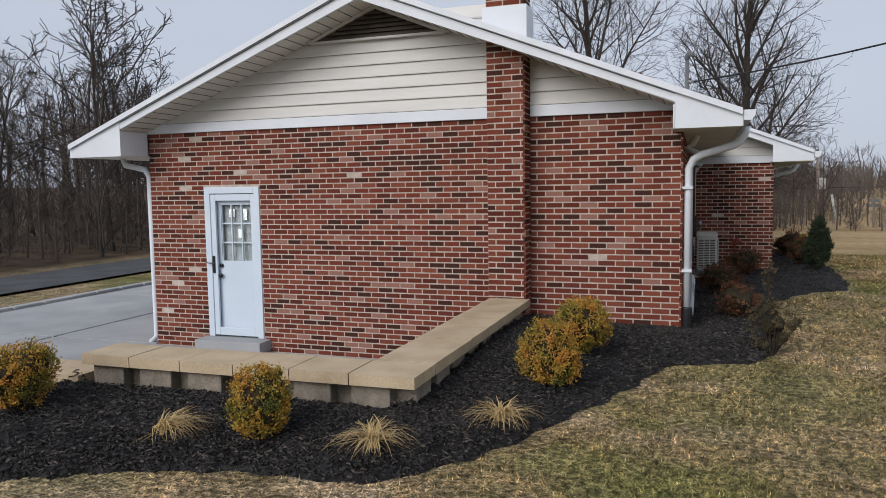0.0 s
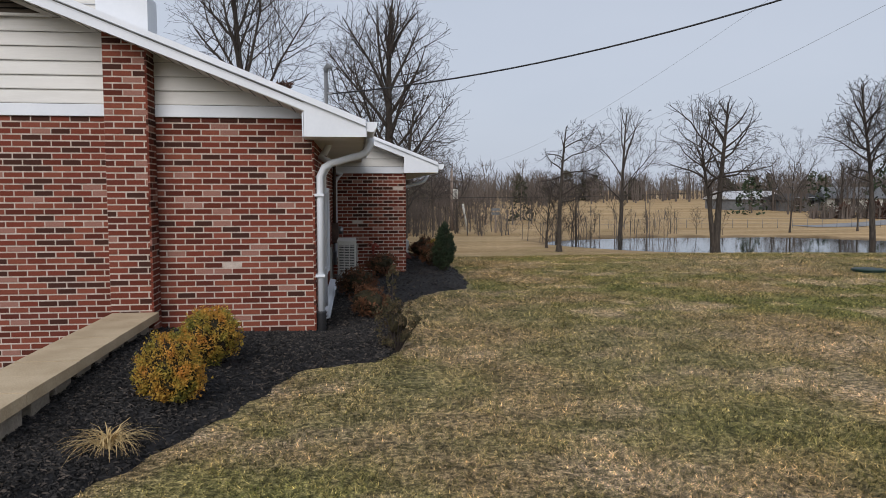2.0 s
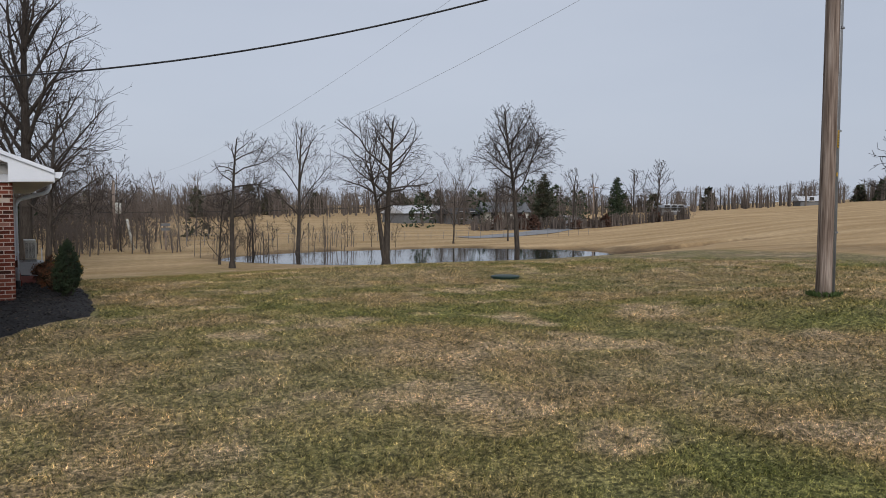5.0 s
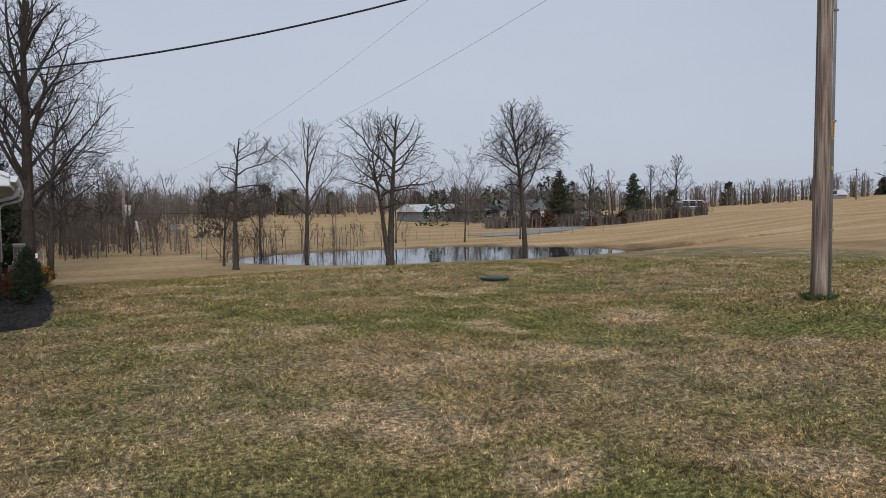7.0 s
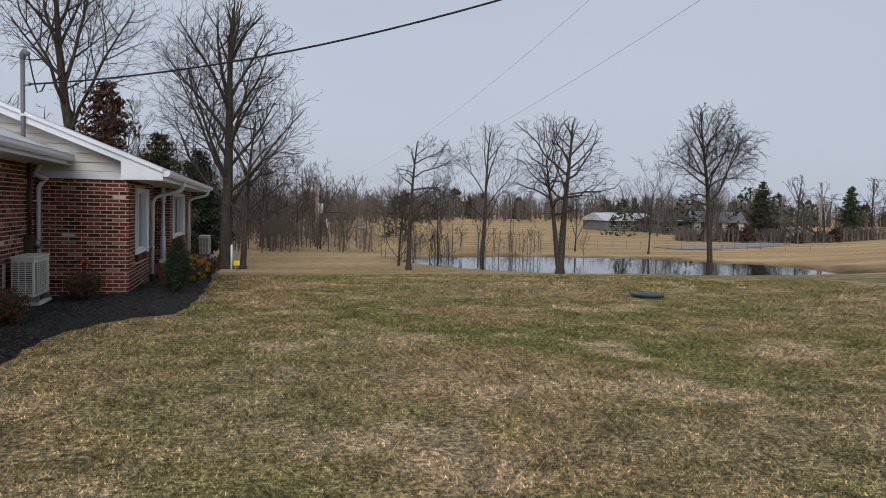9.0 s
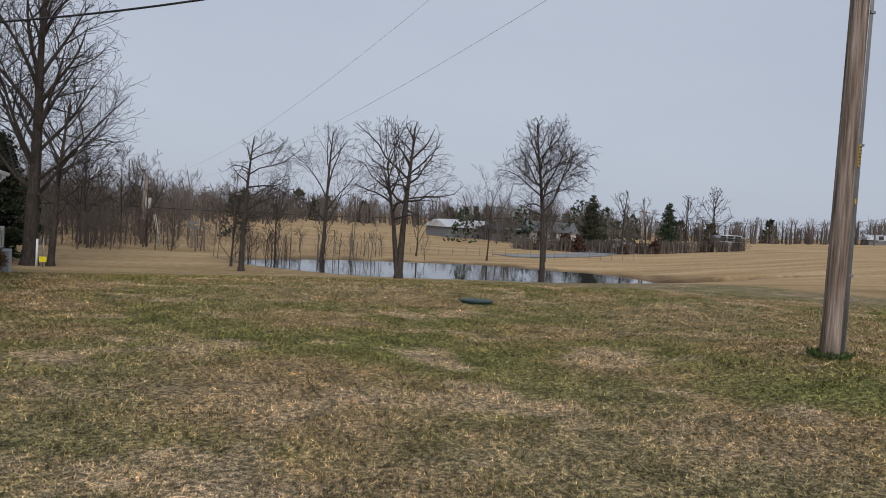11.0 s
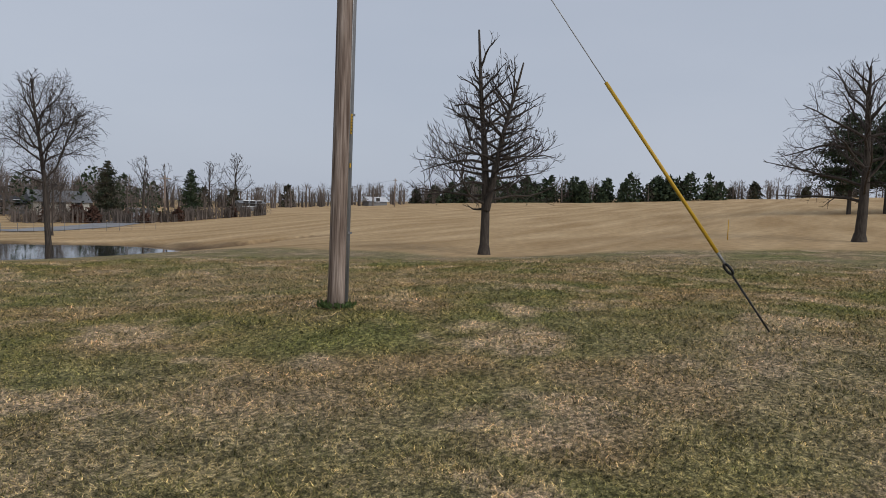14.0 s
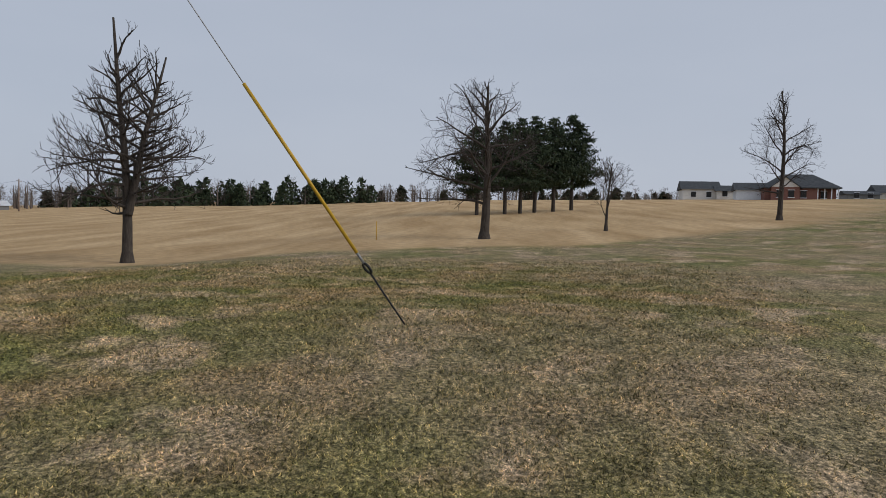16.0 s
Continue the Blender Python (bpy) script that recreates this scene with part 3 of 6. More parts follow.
for k in range(30):
    d = 0.15 + k * 0.145
    for sgn, lim in ((1, EAVE_E - RX), (-1, RX - EAVE_W)):
        if d < lim:
            x = RX + sgn * d
            box("soffit_groove", (x - 0.004, RAKE_Y + 0.031, roof_z(x) - 0.176), (x + 0.004, GY - 0.036, roof_z(x) - 0.168), M_LINE, roof)

wing_roof = thing("wing_roof", "wing gable roof with white fascia and pale metal", "roof", kind="structure")
WE = 1.9
WR = WY - 0.42
for sgn, ex in ((1, WE), (-1, 2 * RX - WE)):
    prism("roof_plane", [(ex, wing_z(ex)), (RX, wing_z(RX)), (RX, wing_z(RX) - 0.05), (ex, wing_z(ex) - 0.05)], "y", WR - 0.03, WEND + 0.5, M_ROOF, wing_roof)
    prism("rake_fascia", [(ex, wing_z(ex) - 0.052), (RX, wing_z(RX) - 0.052), (RX, wing_z(RX) - 0.20), (ex, wing_z(ex) - 0.16)], "y", WR, WR + 0.03, M_WHITE, wing_roof, "white rake fascia")
    prism("drip_edge", [(ex, wing_z(ex) + 0.004), (RX, wing_z(RX) + 0.004), (RX, wing_z(RX) - 0.06), (ex, wing_z(ex) - 0.06)], "y", WR - 0.045, WR - 0.031, M_WHITE, wing_roof)
    prism("rake_soffit", [(ex, wing_z(ex) - 0.155), (RX, wing_z(RX) - 0.155), (RX, wing_z(RX) - 0.17), (ex, wing_z(ex) - 0.17)], "y", WR + 0.03, WY + 0.02, M_SOFFIT, wing_roof)
prism("siding_backing", [(-3.0, WTOP), (VX, WTOP), (VX, wing_z(VX) - 0.16), (-3.0, wing_z(-3.0) - 0.16)], "y", WY + 0.02, WY + 0.15, M_LINE, wing_roof)
box("frieze_board", (EX - 0.1, WY - 0.04, WTOP - 0.005), (VX, WY + 0.02, WTOP + 0.13), M_WHITE, wing_roof, "white frieze board", 0.006)
for k in range(9):
    z0 = WTOP + 0.135 + k * LAP
    hi = min(VX, RX + (wing_z(RX) - 0.16 - z0) / SLOPE)
    if hi > -3.0:
        prism("lap_board", [(WY - 0.002, z0 + 0.012), (WY - 0.03, z0), (WY - 0.032, z0 + 0.012), (WY - 0.008, z0 + LAP), (WY + 0.02, z0 + LAP), (WY + 0.02, z0 + 0.012)], "x", -3.0, hi, M_SIDING, wing_roof)
prism("eave_box", [(VX - 0.06, 1.965), (WE, 1.985), (WE, wing_z(WE) - 0.06), (VX - 0.06, wing_z(VX - 0.06) - 0.06)], "y", WR - 0.006, WR - 0.002, M_WHITE, wing_roof, "white boxed eave return")
box("eave_soffit", (VX - 0.06, WR, 1.97), (WE, WEND + 0.4, 1.985), M_SOFFIT, wing_roof)
box("porch_ceiling", (VX - 1.0, PORCH[0], 1.972), (VX - 0.05, PORCH[1], 1.984), M_SOFFIT, wing_roof)
box("eave_fascia", (WE - 0.012, WR, 1.965), (WE + 0.006, WEND + 0.4, wing_z(WE) - 0.052), M_WHITE, wing_roof)


def gutter(name, x, y0, y1, z, label):
    g = thing(name, label, "gutter")
    prism("trough", [(x + 0.007, z), (x + 0.012, z - 0.10), (x + 0.085, z - 0.105), (x + 0.115, z - 0.06), (x + 0.118, z - 0.01), (x + 0.128, z - 0.004), (x + 0.128, z + 0.002), (x + 0.108, z), (x + 0.1, z - 0.055), (x + 0.08, z - 0.09), (x + 0.02, z - 0.088)], "y", y0, y1, M_WHITE, g)
    prism("end_cap", [(x + 0.007, z), (x + 0.012, z - 0.10), (x + 0.085, z - 0.105), (x + 0.115, z - 0.06), (x + 0.125, z)], "y", y0 - 0.004, y0 - 0.001, M_WHITE, g)
    return g


gutter("gutter", EAVE_E, RAKE_Y, WY - 0.46, 2.345, "white metal gutter along the main eave")
gutter("gutter", WE, WR, WEND + 0.4, 2.14, "white metal gutter along the wing eave")


def downspout(x_wall, y, x_eave, z_eave, z_foot, label, drain=True):
    """A flat white pipe that bends from the gutter to the wall and down."""
    d = thing("downspout", label, "downspout")
    t = Tubes()
    s = x_wall + 0.06
    path = [(x_eave, y, z_eave), (x_eave, y, z_eave - 0.07), (x_eave - 0.05, y, z_eave - 0.16), (x_eave - 0.12, y, z_eave - 0.2), (s + 0.14, y, z_eave - 0.29), (s + 0.05, y, z_eave - 0.34), (s, y, z_eave - 0.44), (s, y, z_foot)]
    t.add(path, [0.042] * len(path), 8, True)
    t.put("pipe", M_WHITE, d)
    for z in (0.62, 1.55):
        box("strap", (x_wall, y - 0.06, z), (s + 0.046, y + 0.06, z + 0.03), M_WHITE, d)
    if drain:
        c = Tubes()
        k = 16
        zz = [z_foot + 0.02 - i * 0.022 for i in range(k)]
        c.add([(s, y, z) for z in zz], [0.062 if i % 2 else 0.052 for i in range(k)], 12, True)
        c.put("drain_sleeve", M_BLACK, d, "black corrugated drain sleeve")
    return d


downspout(EX, GY + 0.05, 0.46, 2.22, 0.2, "white downspout at the gable corner with black drain")
downspout(EX, GY + 0.85, -0.05, 2.24, 0.15, "white downspout beside the window", False)
downspout(EX, WY - 0.12, -0.1, 2.22, 0.3, "white downspout in the inner corner", False)
downspout(VX, 17.72, 1.97, 2.02, 0.05, "white downspout beside the porch")
downspout(VX, 26.6, 1.97, 2.02, 0.0, "white downspout near the wing's far end", False)
dw = thing("downspout", "white downspout at the driveway corner of the gable", "downspout")
tube("pipe", [(-8.0, GY + 0.05, 2.12), (-7.95, GY + 0.05, 2.0), (-7.6, GY + 0.05, 1.93), (-7.53, GY + 0.05, 1.82), (-7.53, GY + 0.05, -0.5), (-7.62, GY + 0.02, -0.6)], 0.042, M_WHITE, dw)

# chimney of its own bricks
CX0, CX1, CY = -2.36, -1.90, 8.38
chimney = thing("chimney", "narrow brick chimney up the gable, white flashing", "chimney", kind="structure")
box("chimney_core", (CX0 + 0.006, CY + 0.006, BASE), (CX1 - 0.006, GY + 0.02, 4.75), M_MORTAR, chimney)
prism("flashing", [(CX0 - 0.03, 3.3), (CX1 + 0.03, 3.12), (CX1 + 0.03, 3.66), (CX0 - 0.03, 3.66)], "y", CY - 0.03, GY + 0.05, M_WHITE, chimney, "white metal chimney flashing")

# the side door with its storm door
door = thing("door_1", "pale blue-white half-glazed side door, shut", "door", kind="structure")
D0, D1, DZ, DT = -6.55, -5.66, -0.44, 1.66
boxes("door_frame", [((D0, GY - 0.02, DZ), (D0 + 0.09, GY + 0.1, DT)), ((D1 - 0.09, GY - 0.02, DZ), (D1, GY + 0.1, DT)), ((D0 + 0.09, GY - 0.02, DT - 0.09), (D1 - 0.09, GY + 0.1, DT))], M_DOOR, door, "", 0.006)
boxes("storm_frame", [((D0 + 0.09, GY - 0.005, DZ + 0.02), (D0 + 0.17, GY + 0.03, DT - 0.1)), ((D1 - 0.15, GY - 0.005, DZ + 0.02), (D1 - 0.09, GY + 0.03, DT - 0.1)), ((D0 + 0.17, GY - 0.005, DT - 0.19), (D1 - 0.15, GY + 0.03, DT - 0.1)), ((D0 + 0.17, GY - 0.005, DZ + 0.02), (D1 - 0.15, GY + 0.03, DZ + 0.13))], M_DOOR, door, "", 0.006)
L0, L1 = D0 + 0.15, D1 - 0.13
GZ0, GZ1 = 0.62, 1.42
boxes("door_leaf", [((L0, GY + 0.06, DZ), (L1, GY + 0.1, GZ0)), ((L0, GY + 0.06, GZ1), (L1, GY + 0.1, DT - 0.1)), ((L0, GY + 0.06, GZ0), (L0 + 0.07, GY + 0.1, GZ1)), ((L1 - 0.05, GY + 0.06, GZ0), (L1, GY + 0.1, GZ1))], M_DOOR, door)
for lo, hi in ((L0 + 0.09, L0 + 0.24), (L0 + 0.33, L0 + 0.48)):
    boxes("moulding", [((lo, GY + 0.057, -0.2), (hi, GY + 0.06, -0.192)), ((lo, GY + 0.057, 0.4), (hi, GY + 0.06, 0.408))], M_DOOR, door)
gx0, gx1 = L0 + 0.07, L1 - 0.05
for i in range(3):
    for j in range(3):
        a, b2 = gx0 + (gx1 - gx0) * i / 3, gx0 + (gx1 - gx0) * (i + 1) / 3
        c, d2 = GZ0 + (GZ1 - GZ0) * j / 3, GZ0 + (GZ1 - GZ0) * (j + 1) / 3
        pane = box("pane", (a + 0.008, GY + 0.078, c + 0.008), (b2 - 0.008, GY + 0.082, d2 - 0.008), M_GLASS, door)
        pane.visible_shadow = False
boxes("muntins", [((gx0 + (gx1 - gx0) * i / 3 - 0.008, GY + 0.06, GZ0), (gx0 + (gx1 - gx0) * i / 3 + 0.008, GY + 0.09, GZ1)) for i in range(4)] + [((gx0, GY + 0.062, GZ0 + (GZ1 - GZ0) * j / 3 - 0.008), (gx1, GY + 0.088, GZ0 + (GZ1 - GZ0) * j / 3 + 0.008)) for j in range(4)], M_DOOR, door, "white muntin bars")
for px, pz, w, h in ((-6.22, 1.24, 0.09, 0.11), (-6.02, 1.2, 0.09, 0.15), (-5.86, 1.22, 0.06, 0.12), (-6.08, 0.95, 0.08, 0.12)):
    box("paper_note", (px, GY + 0.088, pz), (px + w, GY + 0.092, pz + h), M_PAPER, door, "white paper taped to the glass")
box("handle_plate", (D0 + 0.10, GY - 0.02, 0.46), (D0 + 0.135, GY - 0.004, 0.70), M_DARK, door, "dark storm-door handle plate", 0.004)
tube("lever", [(D0 + 0.118, GY - 0.01, 0.6), (D0 + 0.118, GY - 0.06, 0.6), (D0 + 0.02, GY - 0.065, 0.615)], 0.01, M_STEEL, door)
tube("knob", [(L0 + 0.05, GY + 0.06, 0.42), (L0 + 0.05, GY + 0.03, 0.42), (L0 + 0.05, GY + 0.02, 0.42), (L0 + 0.05, GY - 0.0, 0.42)], [0.015, 0.015, 0.032, 0.02], M_DARK, door)
tube("deadbolt", [(L0 + 0.05, GY + 0.06, 0.56), (L0 + 0.05, GY + 0.04, 0.56)], 0.028, M_DARK, door)
# Its pale grey stands for the blind and for reflection on the glass.
box("blind", (D0 + 0.1, GY + 0.125, DZ), (D1 - 0.1, GY + 0.135, 1.6), M_INTERIOR, door, "grey blind with painted reflection behind the door glass")
box("door_step", (D0 - 0.06, GY - 0.28, -0.62), (D1 + 0.1, GY + 0.1, -0.445), M_CONC, door, "low concrete door step", 0.01)


def window_unit(name, x, y0, y1, z0, z1, lights, label, shutters=()):
    """A white framed window in a wall that faces east, its panes, sill and louvred shutters."""
    w = thing(name, label, "window", kind="structure")
    f = 0.07
    boxes("window_frame", [((x - 0.1, y0, z0), (x + 0.03, y0 + f, z1)), ((x - 0.1, y1 - f, z0), (x + 0.03, y1, z1)), ((x - 0.1, y0 + f, z1 - f), (x + 0.03, y1 - f, z1)), ((x - 0.1, y0 + f, z0), (x + 0.03, y1 - f, z0 + f))], M_WHITE, w, "", 0.006)
    for k in range(lights):
        a = y0 + f + (y1 - y0 - 2 * f) * k / lights
        b2 = y0 + f + (y1 - y0 - 2 * f) * (k + 1) / lights
        p = box("pane", (x - 0.055, a + 0.02, z0 + f + 0.02), (x - 0.05, b2 - 0.02, z1 - f - 0.02), M_GLASS, w)
        p.visible_shadow = False
        boxes("sash", [((x - 0.07, a, z0 + f), (x - 0.03, a + 0.03, z1 - f)), ((x - 0.07, b2 - 0.03, z0 + f), (x - 0.03, b2, z1 - f)), ((x - 0.068, a + 0.03, z0 + f), (x - 0.032, b2 - 0.03, z0 + f + 0.03)), ((x - 0.068, a + 0.03, z1 - f - 0.03), (x - 0.032, b2 - 0.03, z1 - f))], M_WHITE, w)
    box("dark_room", (x - 0.8, y0 - 0.3, z0 - 0.2), (x - 0.78, y1 + 0.3, z1 + 0.2), M_INTERIOR, w)
    bm = bmesh.new()
    k = int((y1 - y0) / 0.075)
    for i in range(k):
        y = y0 + (y1 - y0) * (i + 0.5) / k
        add_box(bm, (x - 0.08, y - 0.028, z0 - 0.13), (x + 0.05, y + 0.028, z0 - 0.002))
    part("window_sill", bm, M_BRICKS, w, "sloping rowlock brick sill")
    for a, b2 in shutters:
        s = thing("shutter", "white louvred plastic shutter beside a window", "shutter", group="shutters")
        boxes("shutter_frame", [((x + 0.008, a, z0 - 0.02), (x + 0.035, a + 0.045, z1)), ((x + 0.008, b2 - 0.045, z0 - 0.02), (x + 0.035, b2, z1)), ((x + 0.008, a + 0.045, z1 - 0.05), (x + 0.035, b2 - 0.045, z1)), ((x + 0.008, a + 0.045, z0 - 0.02), (x + 0.035, b2 - 0.045, z0 + 0.03))], M_WHITE, s)
        n = int((z1 - z0 - 0.08) / 0.04)
        for i in range(n):
            z = z0 + 0.04 + i * 0.04
            prism("slat", [(x + 0.012, z + 0.03), (x + 0.028, z), (x + 0.032, z + 0.004), (x + 0.016, z + 0.036)], "y", a + 0.045, b2 - 0.045, M_WHITE, s)
        s.matrix_world = Matrix()
    return w


window_unit("window_1", EX, *W1, 2, "white sliding window on the side wall", ((9.9, 10.3), (12.03, 12.42)))
window_unit("window_2", VX, *W2, 2, "white window on the wing", ((17.08, 17.42),))
window_unit("window_3", VX, *W3, 3, "white triple window on the wing", ((25.25, 25.6),))

base_trim = thing("base_trim", "white board along the side wall's foot", "trim", kind="structure")
prism("board", [(EX, 0.10), (EX + 0.10, 0.07), (EX + 0.13, -0.03), (EX, -0.06)], "y", 9.6, 13.0, M_WHITE, base_trim)


def ac_unit(at, turn, label):
    """An outdoor heat-pump unit with a front grille and a side cover, on a low stand."""
    a = thing("heat_pump", label, "air conditioner", at, "heat pumps", turn=turn)
    box("casing", (-0.42, -0.16, 0.08), (0.42, 0.16, 0.66), M_AC, a, "", 0.02)
    box("top_cover", (-0.43, -0.17, 0.655), (0.43, 0.17, 0.69), M_AC, a, "", 0.012)
    box("side_opening", (-0.428, -0.13, 0.12), (-0.418, 0.13, 0.62), M_BLACK, a)
    for i in range(18):
        box("side_slat", (-0.436, -0.13, 0.12 + i * 0.0285), (-0.429, 0.13, 0.134 + i * 0.0285), M_AC, a)
    for i in (-0.045, 0.045):
        box("side_rib", (-0.439, i - 0.006, 0.12), (-0.4295, i + 0.006, 0.63), M_AC, a)
    box("fan_opening", (-0.36, -0.168, 0.13), (0.2, -0.158, 0.6), M_BLACK, a)
    for i in range(17):
        box("grille_bar", (-0.36, -0.182, 0.13 + i * 0.0285), (0.2, -0.169, 0.141 + i * 0.0285), M_AC, a)
    for i in range(5):
        box("grille_upright", (-0.36 + i * 0.137, -0.187, 0.125), (-0.35 + i * 0.137, -0.17, 0.605), M_AC, a)
    box("valve_cover", (0.42, -0.1, 0.15), (0.49, 0.12, 0.5), M_AC, a, "", 0.02)
    for i in (-0.3, 0.3):
        box("foot", (i - 0.04, -0.19, 0.0), (i + 0.04, 0.19, 0.08), M_STEEL, a)
    return a


pad = thing("heat_pump_bracket", "white steel wall bracket under the heat pump", "bracket")
boxes("rail", [((EX, 13.22, 0.0), (EX + 0.5, 13.27, 0.05)), ((EX, 13.9, 0.0), (EX + 0.5, 13.95, 0.05)), ((EX + 0.004, 13.22, 0.05), (EX + 0.04, 13.27, 0.62)), ((EX + 0.004, 13.9, 0.05), (EX + 0.04, 13.95, 0.62)), ((EX + 0.45, 13.27, 0.0), (EX + 0.5, 13.9, 0.05))], M_AC, pad)
ac_unit((EX + 0.30, 13.55, 0.052), 90, "cream wall-mounted heat pump unit beside the window")
stand = thing("heat_pump_stand", "plain concrete pad under the far heat pump", "pad")
box("slab", (1.5, 26.9, -1.1), (2.2, 28.0, -0.2), M_CONC, stand, "", 0.01)
ac_unit((1.82, 27.4, -0.2), 90, "cream heat pump unit at the wing's far end")
meter = thing("electric_meter", "brown meter box with conduit on the side wall", "meter")
box("meter_box", (EX, 14.28, 0.62), (EX + 0.13, 14.56, 1.0), M_BROWN, meter, "", 0.01)
box("lower_box", (EX, 14.3, 0.2), (EX + 0.09, 14.5, 0.45), M_CONDUIT, meter, "", 0.01)
tube("meter_glass", [(EX + 0.13, 14.42, 0.86), (EX + 0.2, 14.42, 0.86), (EX + 0.22, 14.42, 0.86)], [0.075, 0.075, 0.05], M_STEEL, meter)
tube("conduit", [(EX + 0.06, 14.42, 1.0), (EX + 0.06, 14.42, 2.2)], 0.032, M_BROWN, meter)
tube("lower_conduit", [(EX + 0.05, 14.4, 0.62), (EX + 0.05, 14.4, 0.45)], 0.02, M_CONDUIT, meter)
mast = thing("service_mast", "grey steel service mast with weatherhead on the roof", "mast")
MX, MY, MTOP = -0.26, 14.6, 3.87
tube("mast_pipe", [(MX, MY, 2.2), (MX, MY, MTOP)], 0.036, M_CONDUIT, mast)
tube("weatherhead", [(MX, MY, MTOP), (MX, MY, MTOP + 0.07), (MX + 0.04, MY - 0.03, MTOP + 0.12), (MX + 0.11, MY - 0.08, MTOP + 0.08)], [0.04, 0.055, 0.06, 0.035], M_CONDUIT, mast)
tube("mast_clamp", [(MX, MY, 2.95), (MX, MY, 2.99)], 0.045, M_WHITE, mast)
tube("insulator", [(MX, MY, 3.47), (MX + 0.12, MY - 0.06, 3.47)], 0.03, M_STEEL, mast)
tube("drip_loop", [(MX + 0.11, MY - 0.08, MTOP + 0.06), (MX + 0.18, MY - 0.12, 3.6), (MX + 0.25, MY - 0.14, 3.33), (MX + 0.32, MY - 0.15, 3.36), (MX + 0.38, MY - 0.17, 3.49)], 0.012, M_CABLE, mast)
hyd = thing("garden_hydrant", "faded red yard hydrant against the brick", "hydrant")
tube("standpipe", [(0.62, WY - 0.25, -0.3), (0.62, WY - 0.25, 0.42)], 0.018, M_RED, hyd)
tube("head", [(0.62, WY - 0.25, 0.4), (0.62, WY - 0.25, 0.52), (0.66, WY - 0.28, 0.56), (0.73, WY - 0.31, 0.5)], [0.025, 0.04, 0.035, 0.025], M_RED, hyd)
tube("lever", [(0.62, WY - 0.25, 0.53), (0.56, WY - 0.23, 0.58), (0.5, WY - 0.21, 0.52)], 0.012, M_RED, hyd)

# porch in the wing
porch = thing("porch", "brick-edged porch floor with steps", "porch", kind="structure")
box("porch_floor", (VX - 1.0, PORCH[0], -0.7), (VX + 0.15, PORCH[1], 0.02), M_BRICKS, porch, "red brick porch floor", 0.01)
box("tread", (VX + 0.15, PORCH[0] + 0.3, -0.7), (VX + 0.45, PORCH[1] - 0.3, -0.15), M_BRICKS, porch, "red brick step", 0.01)
box("porch_door", (VX - 1.0, 19.3, 0.02), (VX - 0.96, 20.2, 1.9), M_WHITE, porch, "white entrance door", 0.01)
for y in (18.6, 21.2):
    p = thing("porch_post", "white square-based turned porch post", "post", group="porch posts")
    tube("shaft", [(VX - 0.12, y, 0.02), (VX - 0.12, y, 0.7), (VX - 0.12, y, 0.74), (VX - 0.12, y, 0.8), (VX - 0.12, y, 1.5), (VX - 0.12, y, 1.55), (VX - 0.12, y, 1.6), (VX - 0.12, y, 1.97)], [0.065, 0.065, 0.04, 0.055, 0.045, 0.035, 0.06, 0.06], M_WHITE, p, "", 12)
    box("plinth", (VX - 0.2, y - 0.08, 0.02), (VX - 0.04, y + 0.08, 0.12), M_WHITE, p, "", 0.008)

# cable from the pole to the mast, and the line wires
POLE = Vector((12.37, 7.54, land(12.37, 7.54)))


def hang(name, a, b, sag, r, mat, label, n=28):
    w = thing(name, label, "cable")
    a, b = Vector(a), Vector(b)
    pts = [a.lerp(b, i / n) - Vector((0, 0, sag * 4 * (i / n) * (1 - i / n))) for i in range(n + 1)]
    tube("strand", pts, r, mat, w, "", 6)
    return w


hang("service_cable", (MX + 0.12, MY - 0.06, 3.47), POLE + Vector((0.08, 0, 6.48)), 0.71, 0.014, M_CABLE, "black twisted service cable from pole to house")
pole = thing("utility_pole", "weathered wooden utility pole with grey conduit", "pole", POLE)
tube("shaft", [(0, 0, -0.3), (0.0, 0, 0.4), (0.01, 0, 3), (0.02, 0.01, 6), (0.03, 0.01, 10.2)], [0.135, 0.118, 0.112, 0.105, 0.095], M_WOODPOLE, pole, "", 24)
tube("conduit", [(0.115, -0.07, 0.02), (0.112, -0.068, 3), (0.108, -0.064, 9.0)], 0.038, M_CONDUIT, pole)
tube("ground_wire", [(0.04, -0.114, 0.0), (0.04, -0.108, 3), (0.04, -0.098, 9.0)], 0.008, M_STEEL, pole)
for z in (1.0, 2.6, 4.2, 5.8):
    box("conduit_strap", (0.07, -0.112, z), (0.158, -0.045, z + 0.03), M_STEEL, pole)
box("yellow_tag", (0.05, -0.124, 2.35), (0.08, -0.112, 2.62), M_YELLOW, pole, "yellow marker tag with dark writing")
for i in range(6):
    box("tag_mark", (0.055, -0.1265, 2.375 + i * 0.04), (0.075, -0.1245, 2.395 + i * 0.04), M_BLACK, pole)
box("yellow_tag", (0.05, -0.124, 1.9), (0.075, -0.113, 1.96), M_YELLOW, pole)
GUY = Vector((13.9, 2.2, land(13.9, 2.2) - 0.03))
guy = thing("guy_wire", "steel guy wire with yellow guard and ground anchor", "guy wire", GUY)
top = POLE + Vector((0, 0, 8.0)) - GUY
along = top.normalized()
tube("anchor_rod", [along * -0.2, along * 0.86], 0.013, M_DARK, guy)
ring = [along * 0.93 + (along * math.cos(a) + Vector((0.5, 0.8, 0)).normalized() * math.sin(a) * 0.6) * 0.075 for a in np.linspace(0, 2 * math.pi, 14)]
tube("anchor_eye", ring, 0.018, M_DARK, guy)
